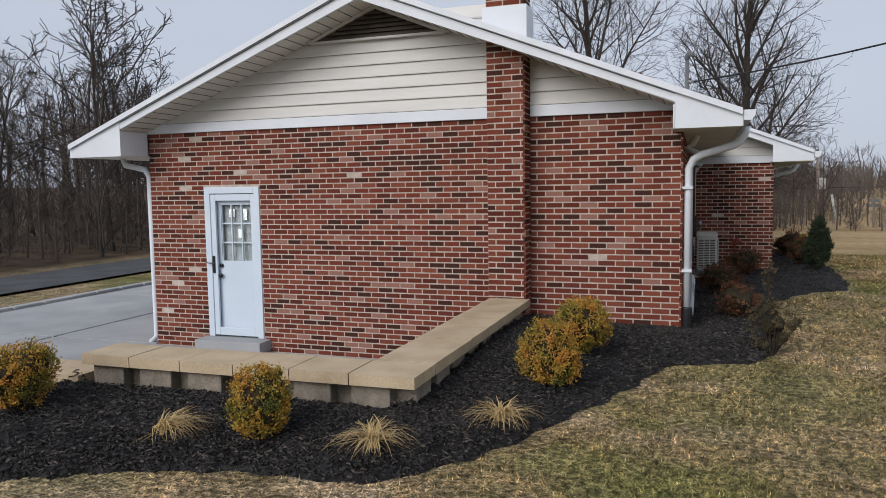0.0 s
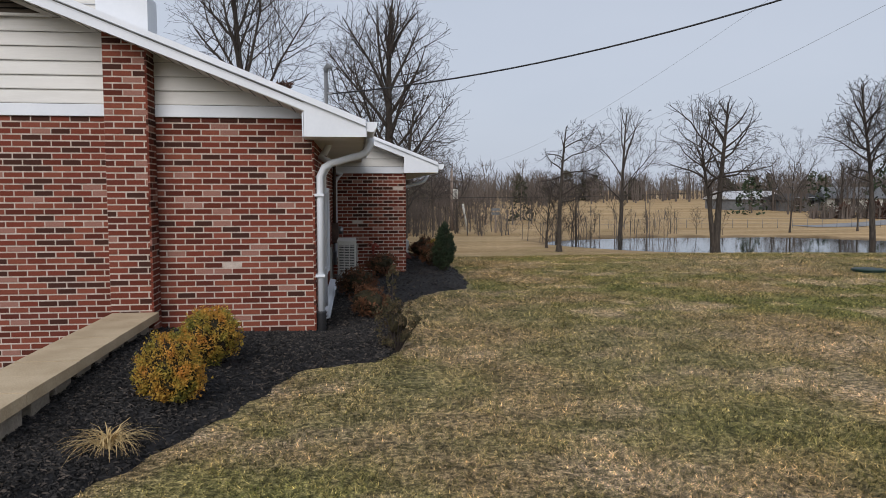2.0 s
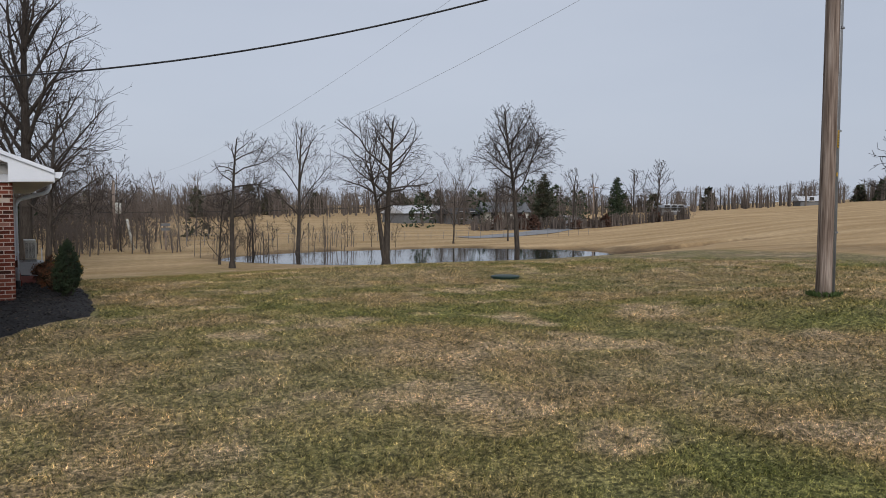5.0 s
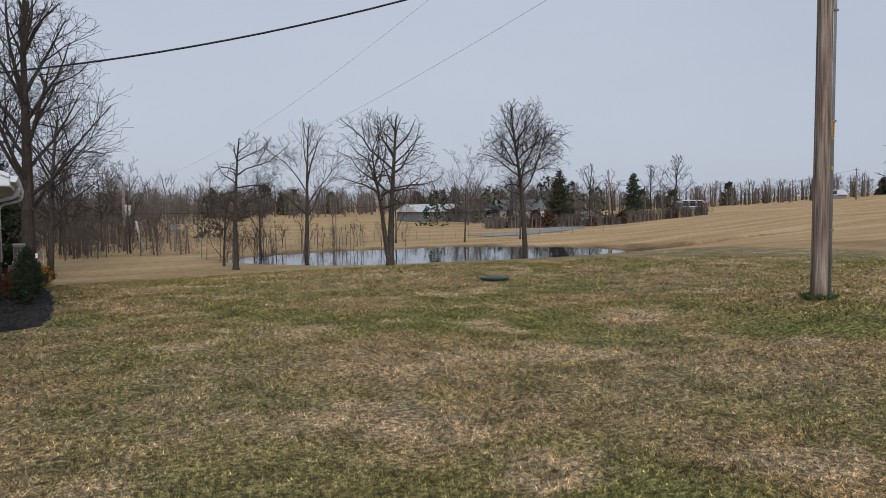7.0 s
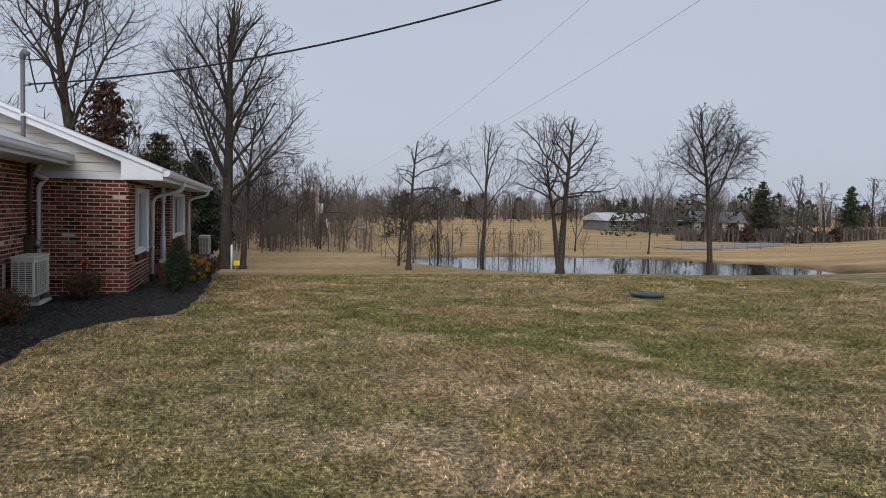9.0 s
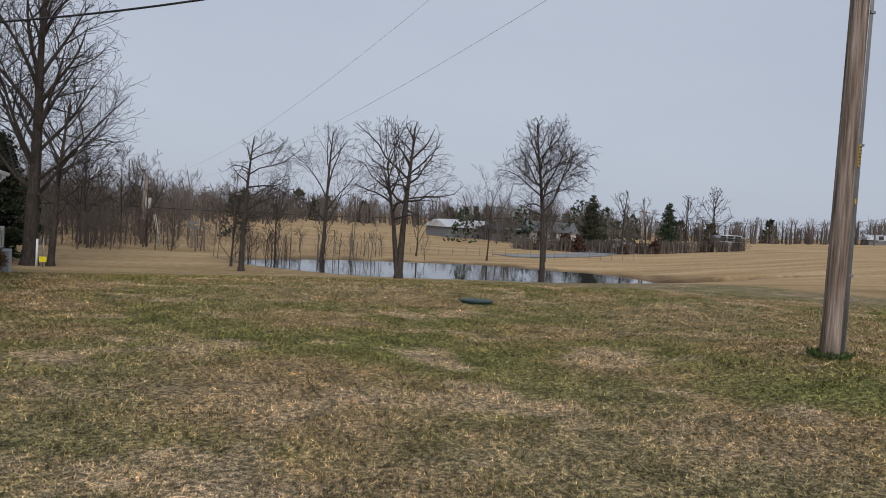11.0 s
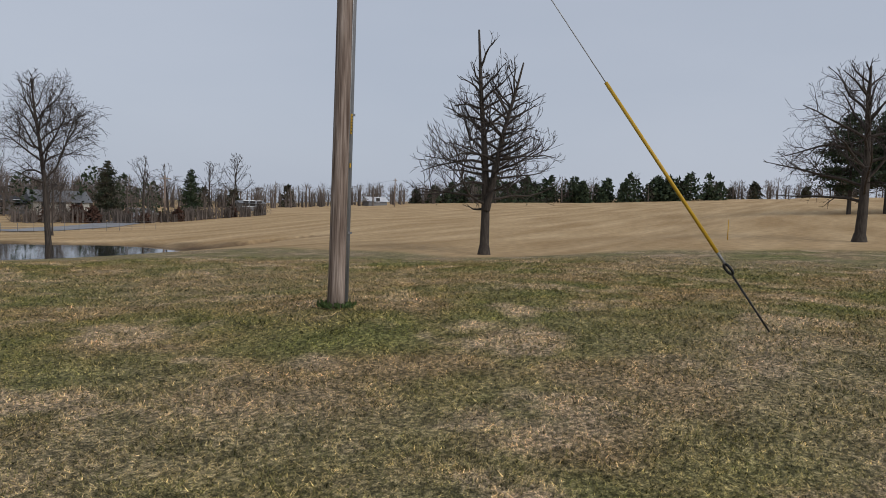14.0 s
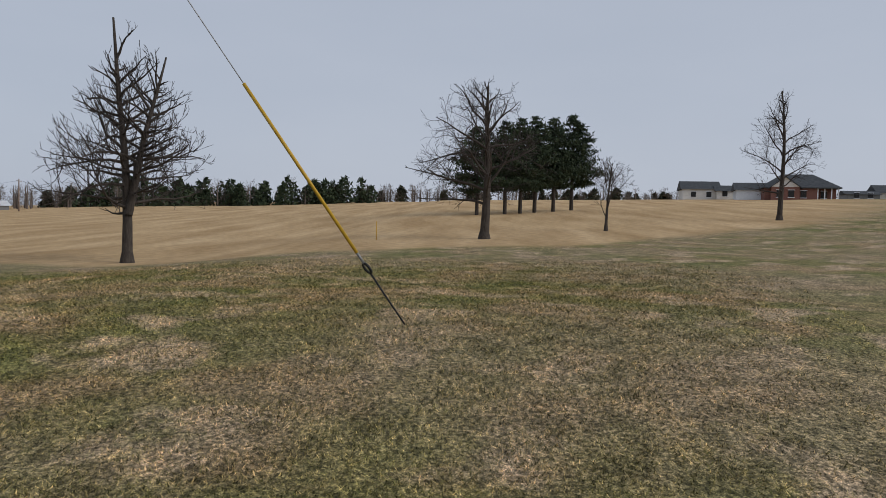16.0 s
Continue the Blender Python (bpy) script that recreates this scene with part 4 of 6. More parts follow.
tube("preformed_grip", [along * 1.0, along * 1.2], 0.018, M_STEEL, guy)
tube("guard", [along * 1.17, along * 3.68], 0.023, M_YELLOW, guy, "yellow plastic guy guard")
tube("strand", [along * 1.1, top], 0.007, M_STEEL, guy)
marker = thing("marker_stake", "thin yellow marker stake in the field", "stake", (40.7, 5.8, land(40.7, 5.8)))
tube("rod", [(0, 0, -0.1), (0.02, 0, 0.6), (0.03, 0, 0.95)], 0.022, M_YELLOW, marker)
lid = thing("septic_lid", "round dark green septic riser lid in the lawn", "lid", (11.7, 15.3, land(11.7, 15.3)))
tube("riser", [(0, 0, -0.1), (0, 0, 0.03)], 0.33, M_GREENLID, lid, "", 32)
tube("cover", [(0, 0, 0.03), (0, 0, 0.04), (0, 0, 0.065), (0, 0, 0.075)], [0.345, 0.36, 0.35, 0.3], M_GREENLID, lid, "", 32)

# ---- trees ----
def grow(t_trunk, t_twig, r, p, d, length, radius, level, spec):
    n = spec.get("steps", 5) if level < 3 else 2
    pts, rad = [p.copy()], [radius]
    tip = radius * (0.4 if level else 0.05)
    cur, way = p.copy(), d.copy()
    for i in range(n):
        way = (way + Vector(r.normal(0, spec["wobble"][min(level, 3)] * (0.6 if level == 0 else 1), 3)) + Vector((0, 0, spec["lift"][min(level, 3)]))).normalized()
        cur = cur + way * (length / n)
        pts.append(cur.copy())
        rad.append(radius + (tip - radius) * (i + 1) / n)
    sides = (9, 6, 4, 3, 3)[min(level, 4)]
    (t_trunk if level < 2 else t_twig).add(pts, [max(v, spec["thin"]) for v in rad], sides)
    if level >= spec["levels"]:
        return
    kids = spec["kids"][level]
    lo = spec["bare"] if level == 0 else 0.18
    for k in range(kids):
        f = lo + (1 - lo) * ((k + r.uniform(0.2, 0.9)) / kids)
        i = min(int(f * n), n - 1)
        q = pts[i].lerp(pts[i + 1], f * n - i)
        ax = (pts[i + 1] - pts[i]).normalized()
        ang = math.radians(r.normal(spec["angle"][level], 9))
        side = ax.orthogonal().normalized()
        side.rotate(Matrix.Rotation(k * 2.4 + r.uniform(-0.5, 0.5), 3, ax))
        way = (ax * math.cos(ang) + side * math.sin(ang)).normalized()
        if level == 0 and spec.get("dome"):
            lk = length * spec["ratio"][0] * (1.15 - 0.75 * ((f - lo) / (1 - lo)) ** spec["dome"]) * r.uniform(0.8, 1.15)
        else:
            lk = length * spec["ratio"][level] * r.uniform(0.65, 1.15) * (1.1 - 0.45 * f)
        grow(t_trunk, t_twig, r, q, way, lk, max(min(rad[i] * (spec["taper"] + 0.25 * f), rad[0] * spec["taper"]), spec["thin"]), level + 1, spec)


OAK = dict(levels=4, kids=(15, 10, 7, 4), angle=(58, 45, 42, 40), ratio=(0.52, 0.5, 0.5, 0.5), lift=(0.02, 0.06, 0.04, 0.03), wobble=(0.06, 0.14, 0.2, 0.22), bare=0.24, taper=0.4, thin=0.005, dome=1.3)
VASE = dict(OAK, kids=(8, 7, 5, 3), angle=(30, 35, 38, 40), ratio=(0.7, 0.5, 0.5, 0.5), lift=(0.05, 0.08, 0.05, 0.03), bare=0.15, dome=1.0)
FAR = dict(OAK, levels=3, kids=(12, 7, 5), angle=(42, 42, 42), ratio=(0.45, 0.48, 0.5), lift=(0.05, 0.07, 0.04, 0.03), bare=0.25, thin=0.014, steps=4)
BRUSH = dict(FAR, kids=(8, 5, 3), angle=(32, 35, 38), bare=0.02, ratio=(0.75, 0.5, 0.5), thin=0.010)


def bare_tree(at, height, radius, spec, seed, label, lean=(0, 0), group="", twin=False, mats=(M_BARK, M_TWIG), name="tree"):
    t = thing(name, label, "tree" if name == "tree" else "bush", at, group)
    r = np.random.default_rng(seed)
    trunk, twig = Tubes(), Tubes()
    base = Vector((0, 0, -0.25))
    trunk.add([base, Vector((0, 0, 0.05)), Vector((lean[0] * 0.2, lean[1] * 0.2, 0.35))], [radius * 1.7, radius * 1.35, radius * 1.02], 10)
    grow(trunk, twig, r, Vector((0, 0, 0.0)), Vector((lean[0], lean[1], 1)).normalized(), height * 1.02, radius, 0, spec)
    if twin:
        grow(trunk, twig, r, Vector((-0.15, 0.1, 0.0)), Vector((-0.13, 0.05, 1)).normalized(), height * 0.72, radius * 0.75, 0, spec)
    trunk.put("trunk", mats[0], t)
    twig.put("crown", mats[1], t)
    return t


def stand_at(x, y):
    return (x, y, land(x, y) - 0.02)


def crown_tree(at, height, radius, seed, label, wide, base=0.3, peak=0.4, limbs=22, angle=(62, 22), lift=(0.07, 0.05, 0.03), wobble=0.14, dense=(2.4, 4.2, 4.5), lean=(0, 0), shift=(0, 0), start=None, twin=None, thin=0.007, blunt=0.5, name="tree"):
    """A bare tree whose limbs fork again and again and end on an uneven crown outline."""
    t = thing(name, label, name, at)
    r = np.random.default_rng(seed)
    trunk, twig = Tubes(), Tubes()
    start = base * 0.95 if start is None else start
    bumps = r.uniform(0, 6.28, 4)

    def reach(z, a):
        f = (z / height - base) / (1 - base)
        if f < 0:
            return wide * 0.5 * max(0.15, 0.5 + 2.5 * f)
        q = (0.55 + 0.45 * math.sin(f / peak * math.pi / 2)) if f < peak else max(0.0, 1 - ((f - peak) / (1.02 - peak)) ** 2) ** blunt
        return wide * 0.5 * q * (1 + 0.12 * math.sin(2 * a + bumps[0] + f * 3) + 0.1 * math.sin(5 * a + bumps[1] + f * 7))

    def room(p, d):
        s = 0.0
        while s < height:
            s += 0.12
            q = p + d * s
            g = min(1.0, max(0.0, q.z / height))
            x, y = q.x - lean[0] * q.z - shift[0] * g, q.y - lean[1] * q.z - shift[1] * g
            if q.z > height or math.hypot(x, y) > reach(q.z, math.atan2(y, x)):
                break
        return s

    def limb(p, d, length, rad, level):
        n = (6, 5, 4, 2, 1)[level]
        pts, rr, cur, way = [p], [rad], p, d
        for i in range(n):
            way = (way + Vector(r.normal(0, wobble if level else 0.03, 3)) + Vector((0, 0, 0.0 if level == 0 else lift[min(level, 3) - 1]))).normalized()
            cur = cur + way * (length / n)
            pts.append(cur)
            rr.append(max(thin, rad * (1 - 0.8 * (i + 1) / n)))
        (trunk if level < 2 else twig).add(pts, rr, (10, 6, 4, 3, 3)[level])
        if level == 4:
            return
        kids = limbs if level == 0 else max(2, int(length * dense[level - 1] * r.uniform(0.8, 1.2)))
        lo = start if level == 0 else (0.2 if level == 1 else 0.1)
        for k in range(kids):
            f = lo + (0.98 - lo) * (k + r.uniform(0.1, 0.9)) / kids
            i = min(int(f * n), n - 1)
            q = pts[i].lerp(pts[i + 1], f * n - i)
            ax = (pts[i + 1] - pts[i]).normalized()
            g = (f - lo) / (1 - lo)
            an = math.radians(r.normal(angle[0] + (angle[1] - angle[0]) * g, 8) if level == 0 else r.normal(44, 10))
            side = ax.orthogonal().normalized()
            side.rotate(Matrix.Rotation(k * 2.4 + r.uniform(-0.6, 0.6), 3, ax))
            way = (ax * math.cos(an) + side * math.sin(an)).normalized()
            if level == 0:
                long = min(room(q, way) * r.uniform(0.8, 1.06), height * 0.6)
            else:
                long = min(length * r.uniform(0.4, 0.68) * (1.15 - 0.55 * f), room(q, way) + 0.15)
            if long > 0.12:
                limb(q, way, long, max(thin, min(rr[i] * 0.62, radius * (0.32, 0.13, 0.06, 0.04)[level])), level + 1)

    trunk.add([(0, 0, -0.25), (0, 0, 0.05), (lean[0] * 0.4, lean[1] * 0.4, 0.4)], [radius * 1.7, radius * 1.35, radius * 1.0], 10)
    limb(Vector((0, 0, 0)), Vector((lean[0], lean[1], 1)).normalized(), height * 0.97, radius, 0)
    if twin:
        limb(Vector((twin[0] * 0.12, twin[1] * 0.12, twin[3])), Vector((twin[0], twin[1], 1)).normalized(), height * twin[2], radius * 0.8, 0)
    trunk.put("trunk", M_BARK, t)
    twig.put("crown", M_TWIG, t)
    return t


crown_tree(stand_at(11.8, 41.0), 7.3, 0.15, 11, "slim bare leaning tree on the pond bank", 4.6, 0.4, 0.5, 18, (70, 45), (0.03, -0.05, -0.06), 0.22, (3.0, 4.6, 4.5), lean=(0.015, 0), shift=(1.3, -0.4))
crown_tree(stand_at(20.1, 53.8), 9.9, 0.17, 12, "bare forked tree across the pond", 7.0, 0.26, 0.72, 11, (46, 24), (0.05, 0.03, 0.0), 0.13, (1.5, 2.6, 2.8))
crown_tree(stand_at(18.75, 36.1), 8.0, 0.2, 13, "bare twin-trunked tree with drooping twigs by the pond", 6.3, 0.46, 0.35, 16, (76, 36), (0.02, -0.07, -0.1), 0.2, (2.0, 3.0, 3.0), blunt=0.45, twin=(-0.14, 0.06, 0.74, 0.0))
crown_tree(stand_at(27.65, 36.3), 10.1, 0.18, 24, "tall slender bare tree at the pond's edge", 5.4, 0.46, 0.45, 24, (66, 28), (0.03, 0.0, -0.03), 0.2, (3.0, 4.6, 4.6))
crown_tree(stand_at(2.0, 41.5), 14.1, 0.34, 15, "large bare shade tree beyond the house", 9.6, 0.22, 0.4, 24, (60, 18), (0.1, 0.06, 0.03), 0.11, (1.6, 2.5, 2.9), thin=0.008)
crown_tree(stand_at(2.9, 41.2), 8.2, 0.17, 16, "smaller bare tree beside the large one", 6.4, 0.3, 0.4, 14, (62, 26), (0.06, 0.02, 0.0), 0.14, (1.8, 3.0, 3.0))
crown_tree(stand_at(-4.9, 41.0), 14.6, 0.34, 17, "tall bare tree rising behind the roof", 9.5, 0.3, 0.5, 15, (52, 22), (0.1, 0.06, 0.03), 0.13, (1.5, 2.4, 2.6), thin=0.008)


crown_tree(stand_at(30.3, 13.5), 9.2, 0.19, 18, "bare pear tree with upright water sprouts on the lawn's edge", 5.6, 0.2, 0.06, 42, (84, 40), (0.0, 0.16, 0.3), 0.18, (2.6, 3.4, 1.6), start=0.19, twin=(0.07, -0.15, 0.64, 1.75), thin=0.008, blunt=1.9)
crown_tree(stand_at(42.3, 0.4), 8.1, 0.25, 19, "spreading bare tree at the field's edge", 6.8, 0.22, 0.35, 24, (72, 26), (0.03, 0.03, 0.02), 0.18, (2.2, 3.6, 3.6))
crown_tree(stand_at(48.6, -7.05), 4.2, 0.1, 20, "small vase-shaped bare tree in the field", 3.2, 0.16, 0.7, 12, (38, 20), (0.07, 0.05, 0.03), 0.12, (3.0, 4.0, 4.0))
crown_tree(stand_at(57.7, -21.15), 9.5, 0.2, 21, "bare narrow tree in the mown field", 5.2, 0.2, 0.22, 24, (70, 14), (0.02, 0.06, 0.1), 0.16, blunt=1.1)


def pine(at, height, width, seed, label, mat=M_NEEDLE, bare=0.25, group=""):
    t = thing("pine", label, "tree", at, group)
    r = np.random.default_rng(seed)
    trunk = Tubes()
    trunk.add([(0, 0, -0.2), (0, 0, height * 0.4), (0.05, 0, height)], [height * 0.022, height * 0.016, 0.02], 8)
    cs = []
    z = height * bare
    while z < height * 0.99:
        f = (z - height * bare) / (height * (1 - bare))
        reach = width * 0.5 * (1 - f) ** 0.65 * min(1, 0.6 + f * 3)
        for k in range(7):
            a = r.uniform(0, 2 * math.pi)
            L = reach * r.uniform(0.6, 1.15)
            tip = Vector((math.cos(a) * L, math.sin(a) * L, z + L * r.uniform(-0.05, 0.22)))
            trunk.add([(0, 0, z), Vector((tip.x * 0.6, tip.y * 0.6, z + 0.0)), tip], [0.03, 0.02, 0.01], 3)
            m = int(40 * max(0.4, L))
            s = r.uniform(0.25, 1.0, m)[:, None]
            c = np.array([0, 0, z]) + s * (np.array(tip) - np.array([0, 0, z])) + r.normal(0, 0.13 + 0.05 * L, (m, 3)) * (1, 1, 0.5)
            cs.append(c)
        z += height * 0.045
    trunk.put("trunk", M_BARK, t)
    leaves("crown", np.concatenate(cs), 0.11 * max(1, height / 8), mat, t, seed=seed, long=2.0)
    return t


for k, (x, y, h, w) in enumerate(((78.0, -2.6, 9.2, 8.0), (80.5, -5.8, 9.9, 7.6), (82.0, -7.9, 9.8, 7.4), (84.5, -10.15, 10.3, 8.0), (77.5, 0.2, 8.8, 8.0), (79.0, -4.2, 9.6, 7.4))):
    pine(stand_at(x, y), h, w, 40 + k, "tall dark pine with a clear lower trunk in the field", bare=0.26, group="field pines")
pine(stand_at(-1.0, 39.5), 6.9, 4.6, 50, "dull brown-green cedar behind the wing", M_CEDAR, 0.05)
pine(stand_at(0.4, 45.0), 6.6, 4.6, 51, "dark evergreen behind the house", M_NEEDLE, 0.05)
pine(stand_at(-3.4, 39.0), 8.0, 5.6, 52, "rusty-leaved tree behind the roof", M_RUST, 0.1)


# ---- hedges, woods and far tree lines ----
def shared(ob, spots, rnd, low=0.8, high=1.25):
    for x, y in spots:
        s = rnd.uniform(low, high)
        c = copy_thing(ob, Matrix.Translation(stand_at(x, y)) @ Matrix.Rotation(rnd.uniform(0, 6.28), 4, "Z"))
        c.scale = (s, s, s * rnd.uniform(0.9, 1.15))


rw = np.random.default_rng(5)
kinds = [bare_tree(stand_at(-21.0 - 3 * k, 22 + 4 * k), 9.0, 0.12, dict(FAR, angle=(40 + 5 * k, 42, 42)), 60 + k, "slender bare woodland tree among brush", group="woodland trees", mats=(M_BARK, M_TWIG)) for k in range(4)]
spots = []
for k in range(34):
    spots.append((rw.uniform(-44, -19.5), rw.uniform(6, 50)))
for k in range(16):
    spots.append((rw.uniform(-16, 9), rw.uniform(56, 85)))
for i in range(4):
    shared(kinds[i], spots[i::4], rw, 0.6, 0.95)
brush = [bare_tree(stand_at(-19.5 - k, 20 + 3 * k), 3.2, 0.05, BRUSH, 70 + k, "tangled leafless brush of thin stems", group="brush", mats=(M_TWIG, M_TWIG), name="bush") for k in range(3)]
spots = [(rw.uniform(-24, -18.5), rw.uniform(6, 44)) for k in range(44)] + [(rw.uniform(-10, 11), rw.uniform(58, 72)) for k in range(30)]
dx, dy = 0.894, -0.446
for k in range(7):
    a = -17 + 14 * k / 7
    d = 9.8 + rw.uniform(0, 1.6) - 0.02 * abs(a) ** 1.5
    spots.append((POND[0] + a * dx + d * 0.446, POND[1] + a * dy + d * 0.894))
spots += [(POND[0] - 15 * dx - 2 * 0.446 + rw.uniform(-1.5, 1.5), POND[1] - 15 * dy - 2 * 0.894 + rw.uniform(-1.5, 1.5)) for k in range(6)]
for i in range(3):
    shared(brush[i], spots[i::3], rw, 0.4, 0.85)
crown_tree(stand_at(11.75, 43.6), 4.2, 0.07, 77, "large multi-stemmed bare bush at the pond's end", 4.4, 0.06, 0.7, 18, (44, 18), (0.08, 0.06, 0.04), 0.12, (2.4, 3.4, 3.0), start=0.02, name="bush")
for k, (x, y, h) in enumerate(((36.5, 58.0, 6.5), (43.0, 58.5, 5.5), (31, 61, 4.5), (16.5, 53, 5))):
    bare_tree(stand_at(x, y), h, 0.08, VASE, 80 + k, "thin bare tree on the far bank", group="bank trees")


def quads(name, v, mat, parent):
    k = len(v)
    me = bpy.data.meshes.new(name)
    me.vertices.add(4 * k)
    me.vertices.foreach_set("co", v.astype(np.float32).ravel())
    me.loops.add(4 * k)
    me.loops.foreach_set("vertex_index", np.arange(4 * k, dtype=np.int32))
    me.polygons.add(k)
    me.polygons.foreach_set("loop_start", np.arange(0, 4 * k, 4, dtype=np.int32))
    me.polygons.foreach_set("loop_total", np.full(k, 4, dtype=np.int32))
    me.update(calc_edges=True)
    me.materials.append(mat)
    ob = new(name, me)
    ob.parent = parent
    return ob


def tree_line(name, label, a, b, count, height, mat_green, share_green, seed, depth=18, size=1.0, twigs=130, spread=0.32):
    """A far wood: many trunks and crowns of fine twigs and evergreen clumps, in two meshes."""
    r = np.random.default_rng(seed)
    w = thing(name, label, "woods", kind="stuff")
    stems, tw, green = Tubes(), [], []
    for k in range(count):
        f = (k + r.uniform(-0.4, 0.4)) / count
        x, y = a[0] + (b[0] - a[0]) * f + r.uniform(-depth, depth) * 0.5, a[1] + (b[1] - a[1]) * f + r.uniform(-depth, depth) * 0.5
        z, h = land(x, y), height * r.uniform(0.55, 1.2)
        if r.uniform() < share_green:
            m = 170
            q = r.uniform(0, 1, m) ** 1.1
            wd = h * r.uniform(0.36, 0.62) * np.sqrt(np.clip(1 - q * q, 0, 1)) * (1 - 0.45 * q) + 0.1
            an = r.uniform(0, 6.28, m)
            green.append(np.stack([x + np.cos(an) * wd * r.uniform(0.3, 1, m), y + np.sin(an) * wd * r.uniform(0.3, 1, m), z + q * h], 1))
            continue
        stems.add([(x, y, z - 0.2), (x + r.normal(0, 0.03 * h), y, z + h * 0.55), (x + r.normal(0, 0.07 * h), y, z + h)], [0.13 * size, 0.09 * size, 0.03], 4)
        m = twigs
        q = r.uniform(0.02, 1.0, m) ** 0.9
        an, out = r.uniform(0, 6.28, m), h * spread * np.sqrt(np.clip(1.05 - q, 0, 1)) * np.sqrt(r.uniform(0, 1, m)) * (0.45 + 0.55 * np.minimum(1, q * 3))
        p = np.stack([x + np.cos(an) * out, y + np.sin(an) * out, z + q * h * 0.93], 1)
        d = np.stack([np.cos(an) * r.uniform(0.1, 1, m), np.sin(an) * r.uniform(0.1, 1, m), r.uniform(0.4, 1.4, m)], 1) + r.normal(0, 0.35, (m, 3))
        d *= (h * r.uniform(0.06, 0.2, m) / np.linalg.norm(d, axis=1))[:, None]
        e = np.cross(d, r.normal(size=(m, 3)))
        e *= (size * r.uniform(0.012, 0.03, m) / np.linalg.norm(e, axis=1))[:, None]
        tw.append(np.stack([p - e, p + e, p + d + e * 0.5, p + d - e * 0.5], 1))
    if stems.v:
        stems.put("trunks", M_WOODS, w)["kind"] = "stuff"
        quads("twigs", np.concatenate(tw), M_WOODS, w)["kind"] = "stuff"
    if green:
        leaves("evergreens", np.concatenate(green), 0.36 * size, mat_green, w, seed=seed, long=1.5)["kind"] = "stuff"


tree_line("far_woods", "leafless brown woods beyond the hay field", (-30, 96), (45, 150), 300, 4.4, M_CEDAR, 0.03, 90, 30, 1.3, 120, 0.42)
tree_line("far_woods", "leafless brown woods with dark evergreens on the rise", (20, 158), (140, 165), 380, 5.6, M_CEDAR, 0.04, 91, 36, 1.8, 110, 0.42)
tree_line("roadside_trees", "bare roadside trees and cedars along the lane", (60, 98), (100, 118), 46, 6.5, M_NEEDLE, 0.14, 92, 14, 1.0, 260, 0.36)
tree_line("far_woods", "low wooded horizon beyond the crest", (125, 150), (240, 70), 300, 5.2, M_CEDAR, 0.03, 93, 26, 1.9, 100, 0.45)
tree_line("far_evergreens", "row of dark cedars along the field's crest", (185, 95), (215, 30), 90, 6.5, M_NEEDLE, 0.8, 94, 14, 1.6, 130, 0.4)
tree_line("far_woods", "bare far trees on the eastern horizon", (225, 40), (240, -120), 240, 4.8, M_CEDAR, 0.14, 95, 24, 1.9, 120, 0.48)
tree_line("woods", "dense leafless brown woods beyond the driveway", (-46, 6), (-18, 60), 150, 8.0, M_CEDAR, 0.04, 96, 22, 0.8, 300)
tree_line("woods", "dense leafless undergrowth of the woods", (-26, 4), (-20, 44), 130, 2.6, M_RUST, 0.05, 97, 12, 0.4, 220, 0.5)
tree_line("woods", "leafless wooded bottom beyond the road", (-16, 70), (13, 82), 120, 6.0, M_CEDAR, 0.05, 98, 16, 0.8, 240, 0.36)
tree_line("brush_line", "tangled brown brush at the lawn's far lip", (-18, 49), (10.5, 61), 140, 2.6, M_RUST, 0.03, 99, 8, 0.45, 170, 0.45)
tree_line("bank_stems", "thin leafless saplings along the pond's far bank", (12.5, 50), (27, 58.5), 40, 2.4, M_RUST, 0.0, 100, 2.5, 0.22, 70, 0.34)
tree_line("roadside_brush", "reddish-brown roadside brush along the rise", (57, 85), (92, 79), 200, 1.7, M_RUST, 0.05, 101, 3, 1.3, 80, 0.6)


# ---- paving, the wall round the side entrance, and the planting bed ----
drive = thing("driveway", "pale concrete driveway with joints beside the house", "driveway", kind="structure")
for i, (x0, x1) in enumerate(((-12.3, -9.45), (-9.4, -2.36))):
    for j, (y0, y1) in enumerate(((4.75, 8.6), (8.65, 12.6), (12.65, 17.0), (17.05, 21.0))):
        box("slab", (x0, y0, -0.9), (x1 if i == 0 or j == 0 else WX - 0.02, y1, -0.60), M_CONC, drive, "", 0.008)
kerb = thing("drive_edging", "pale stone edging along the driveway", "kerb", kind="structure")
for k in range(24):
    y = 4.8 + k * 0.7
    box("edging_stone", (-12.52 + 0.03 * math.sin(k), y, -0.8), (-12.32 + 0.03 * math.sin(k), y + 0.66, -0.54), M_CONC, kerb, "", 0.02)
lane = mesh_object("lane", [(-17.6, -30, 0), (-14.7, -30, 0), (-14.5, 22, 0), (-12.0, 30, 0), (-9, 60, 0), (-12, 60, 0), (-15.5, 30, 0), (-17.4, 20, 0)], [(0, 1, 2, 7), (7, 2, 3, 6), (6, 3, 4, 5)], M_ASPH)
lane.location.z = -0.6
tagged(lane, "grey asphalt lane at the edge of the woods", "road", kind="structure")

CAPZ, LEG_X = 0.30, (-2.33, -1.85)
retaining = thing("retaining_wall", "low block retaining wall with tan cap stones", "retaining wall", kind="structure")
rc = np.random.default_rng(31)


def cap(a, b, c, d, z, t=0.085):
    prism("cap_stone", [a, b, c, d], "z", z - t, z + rc.uniform(-0.002, 0.002), M_CAP, retaining)


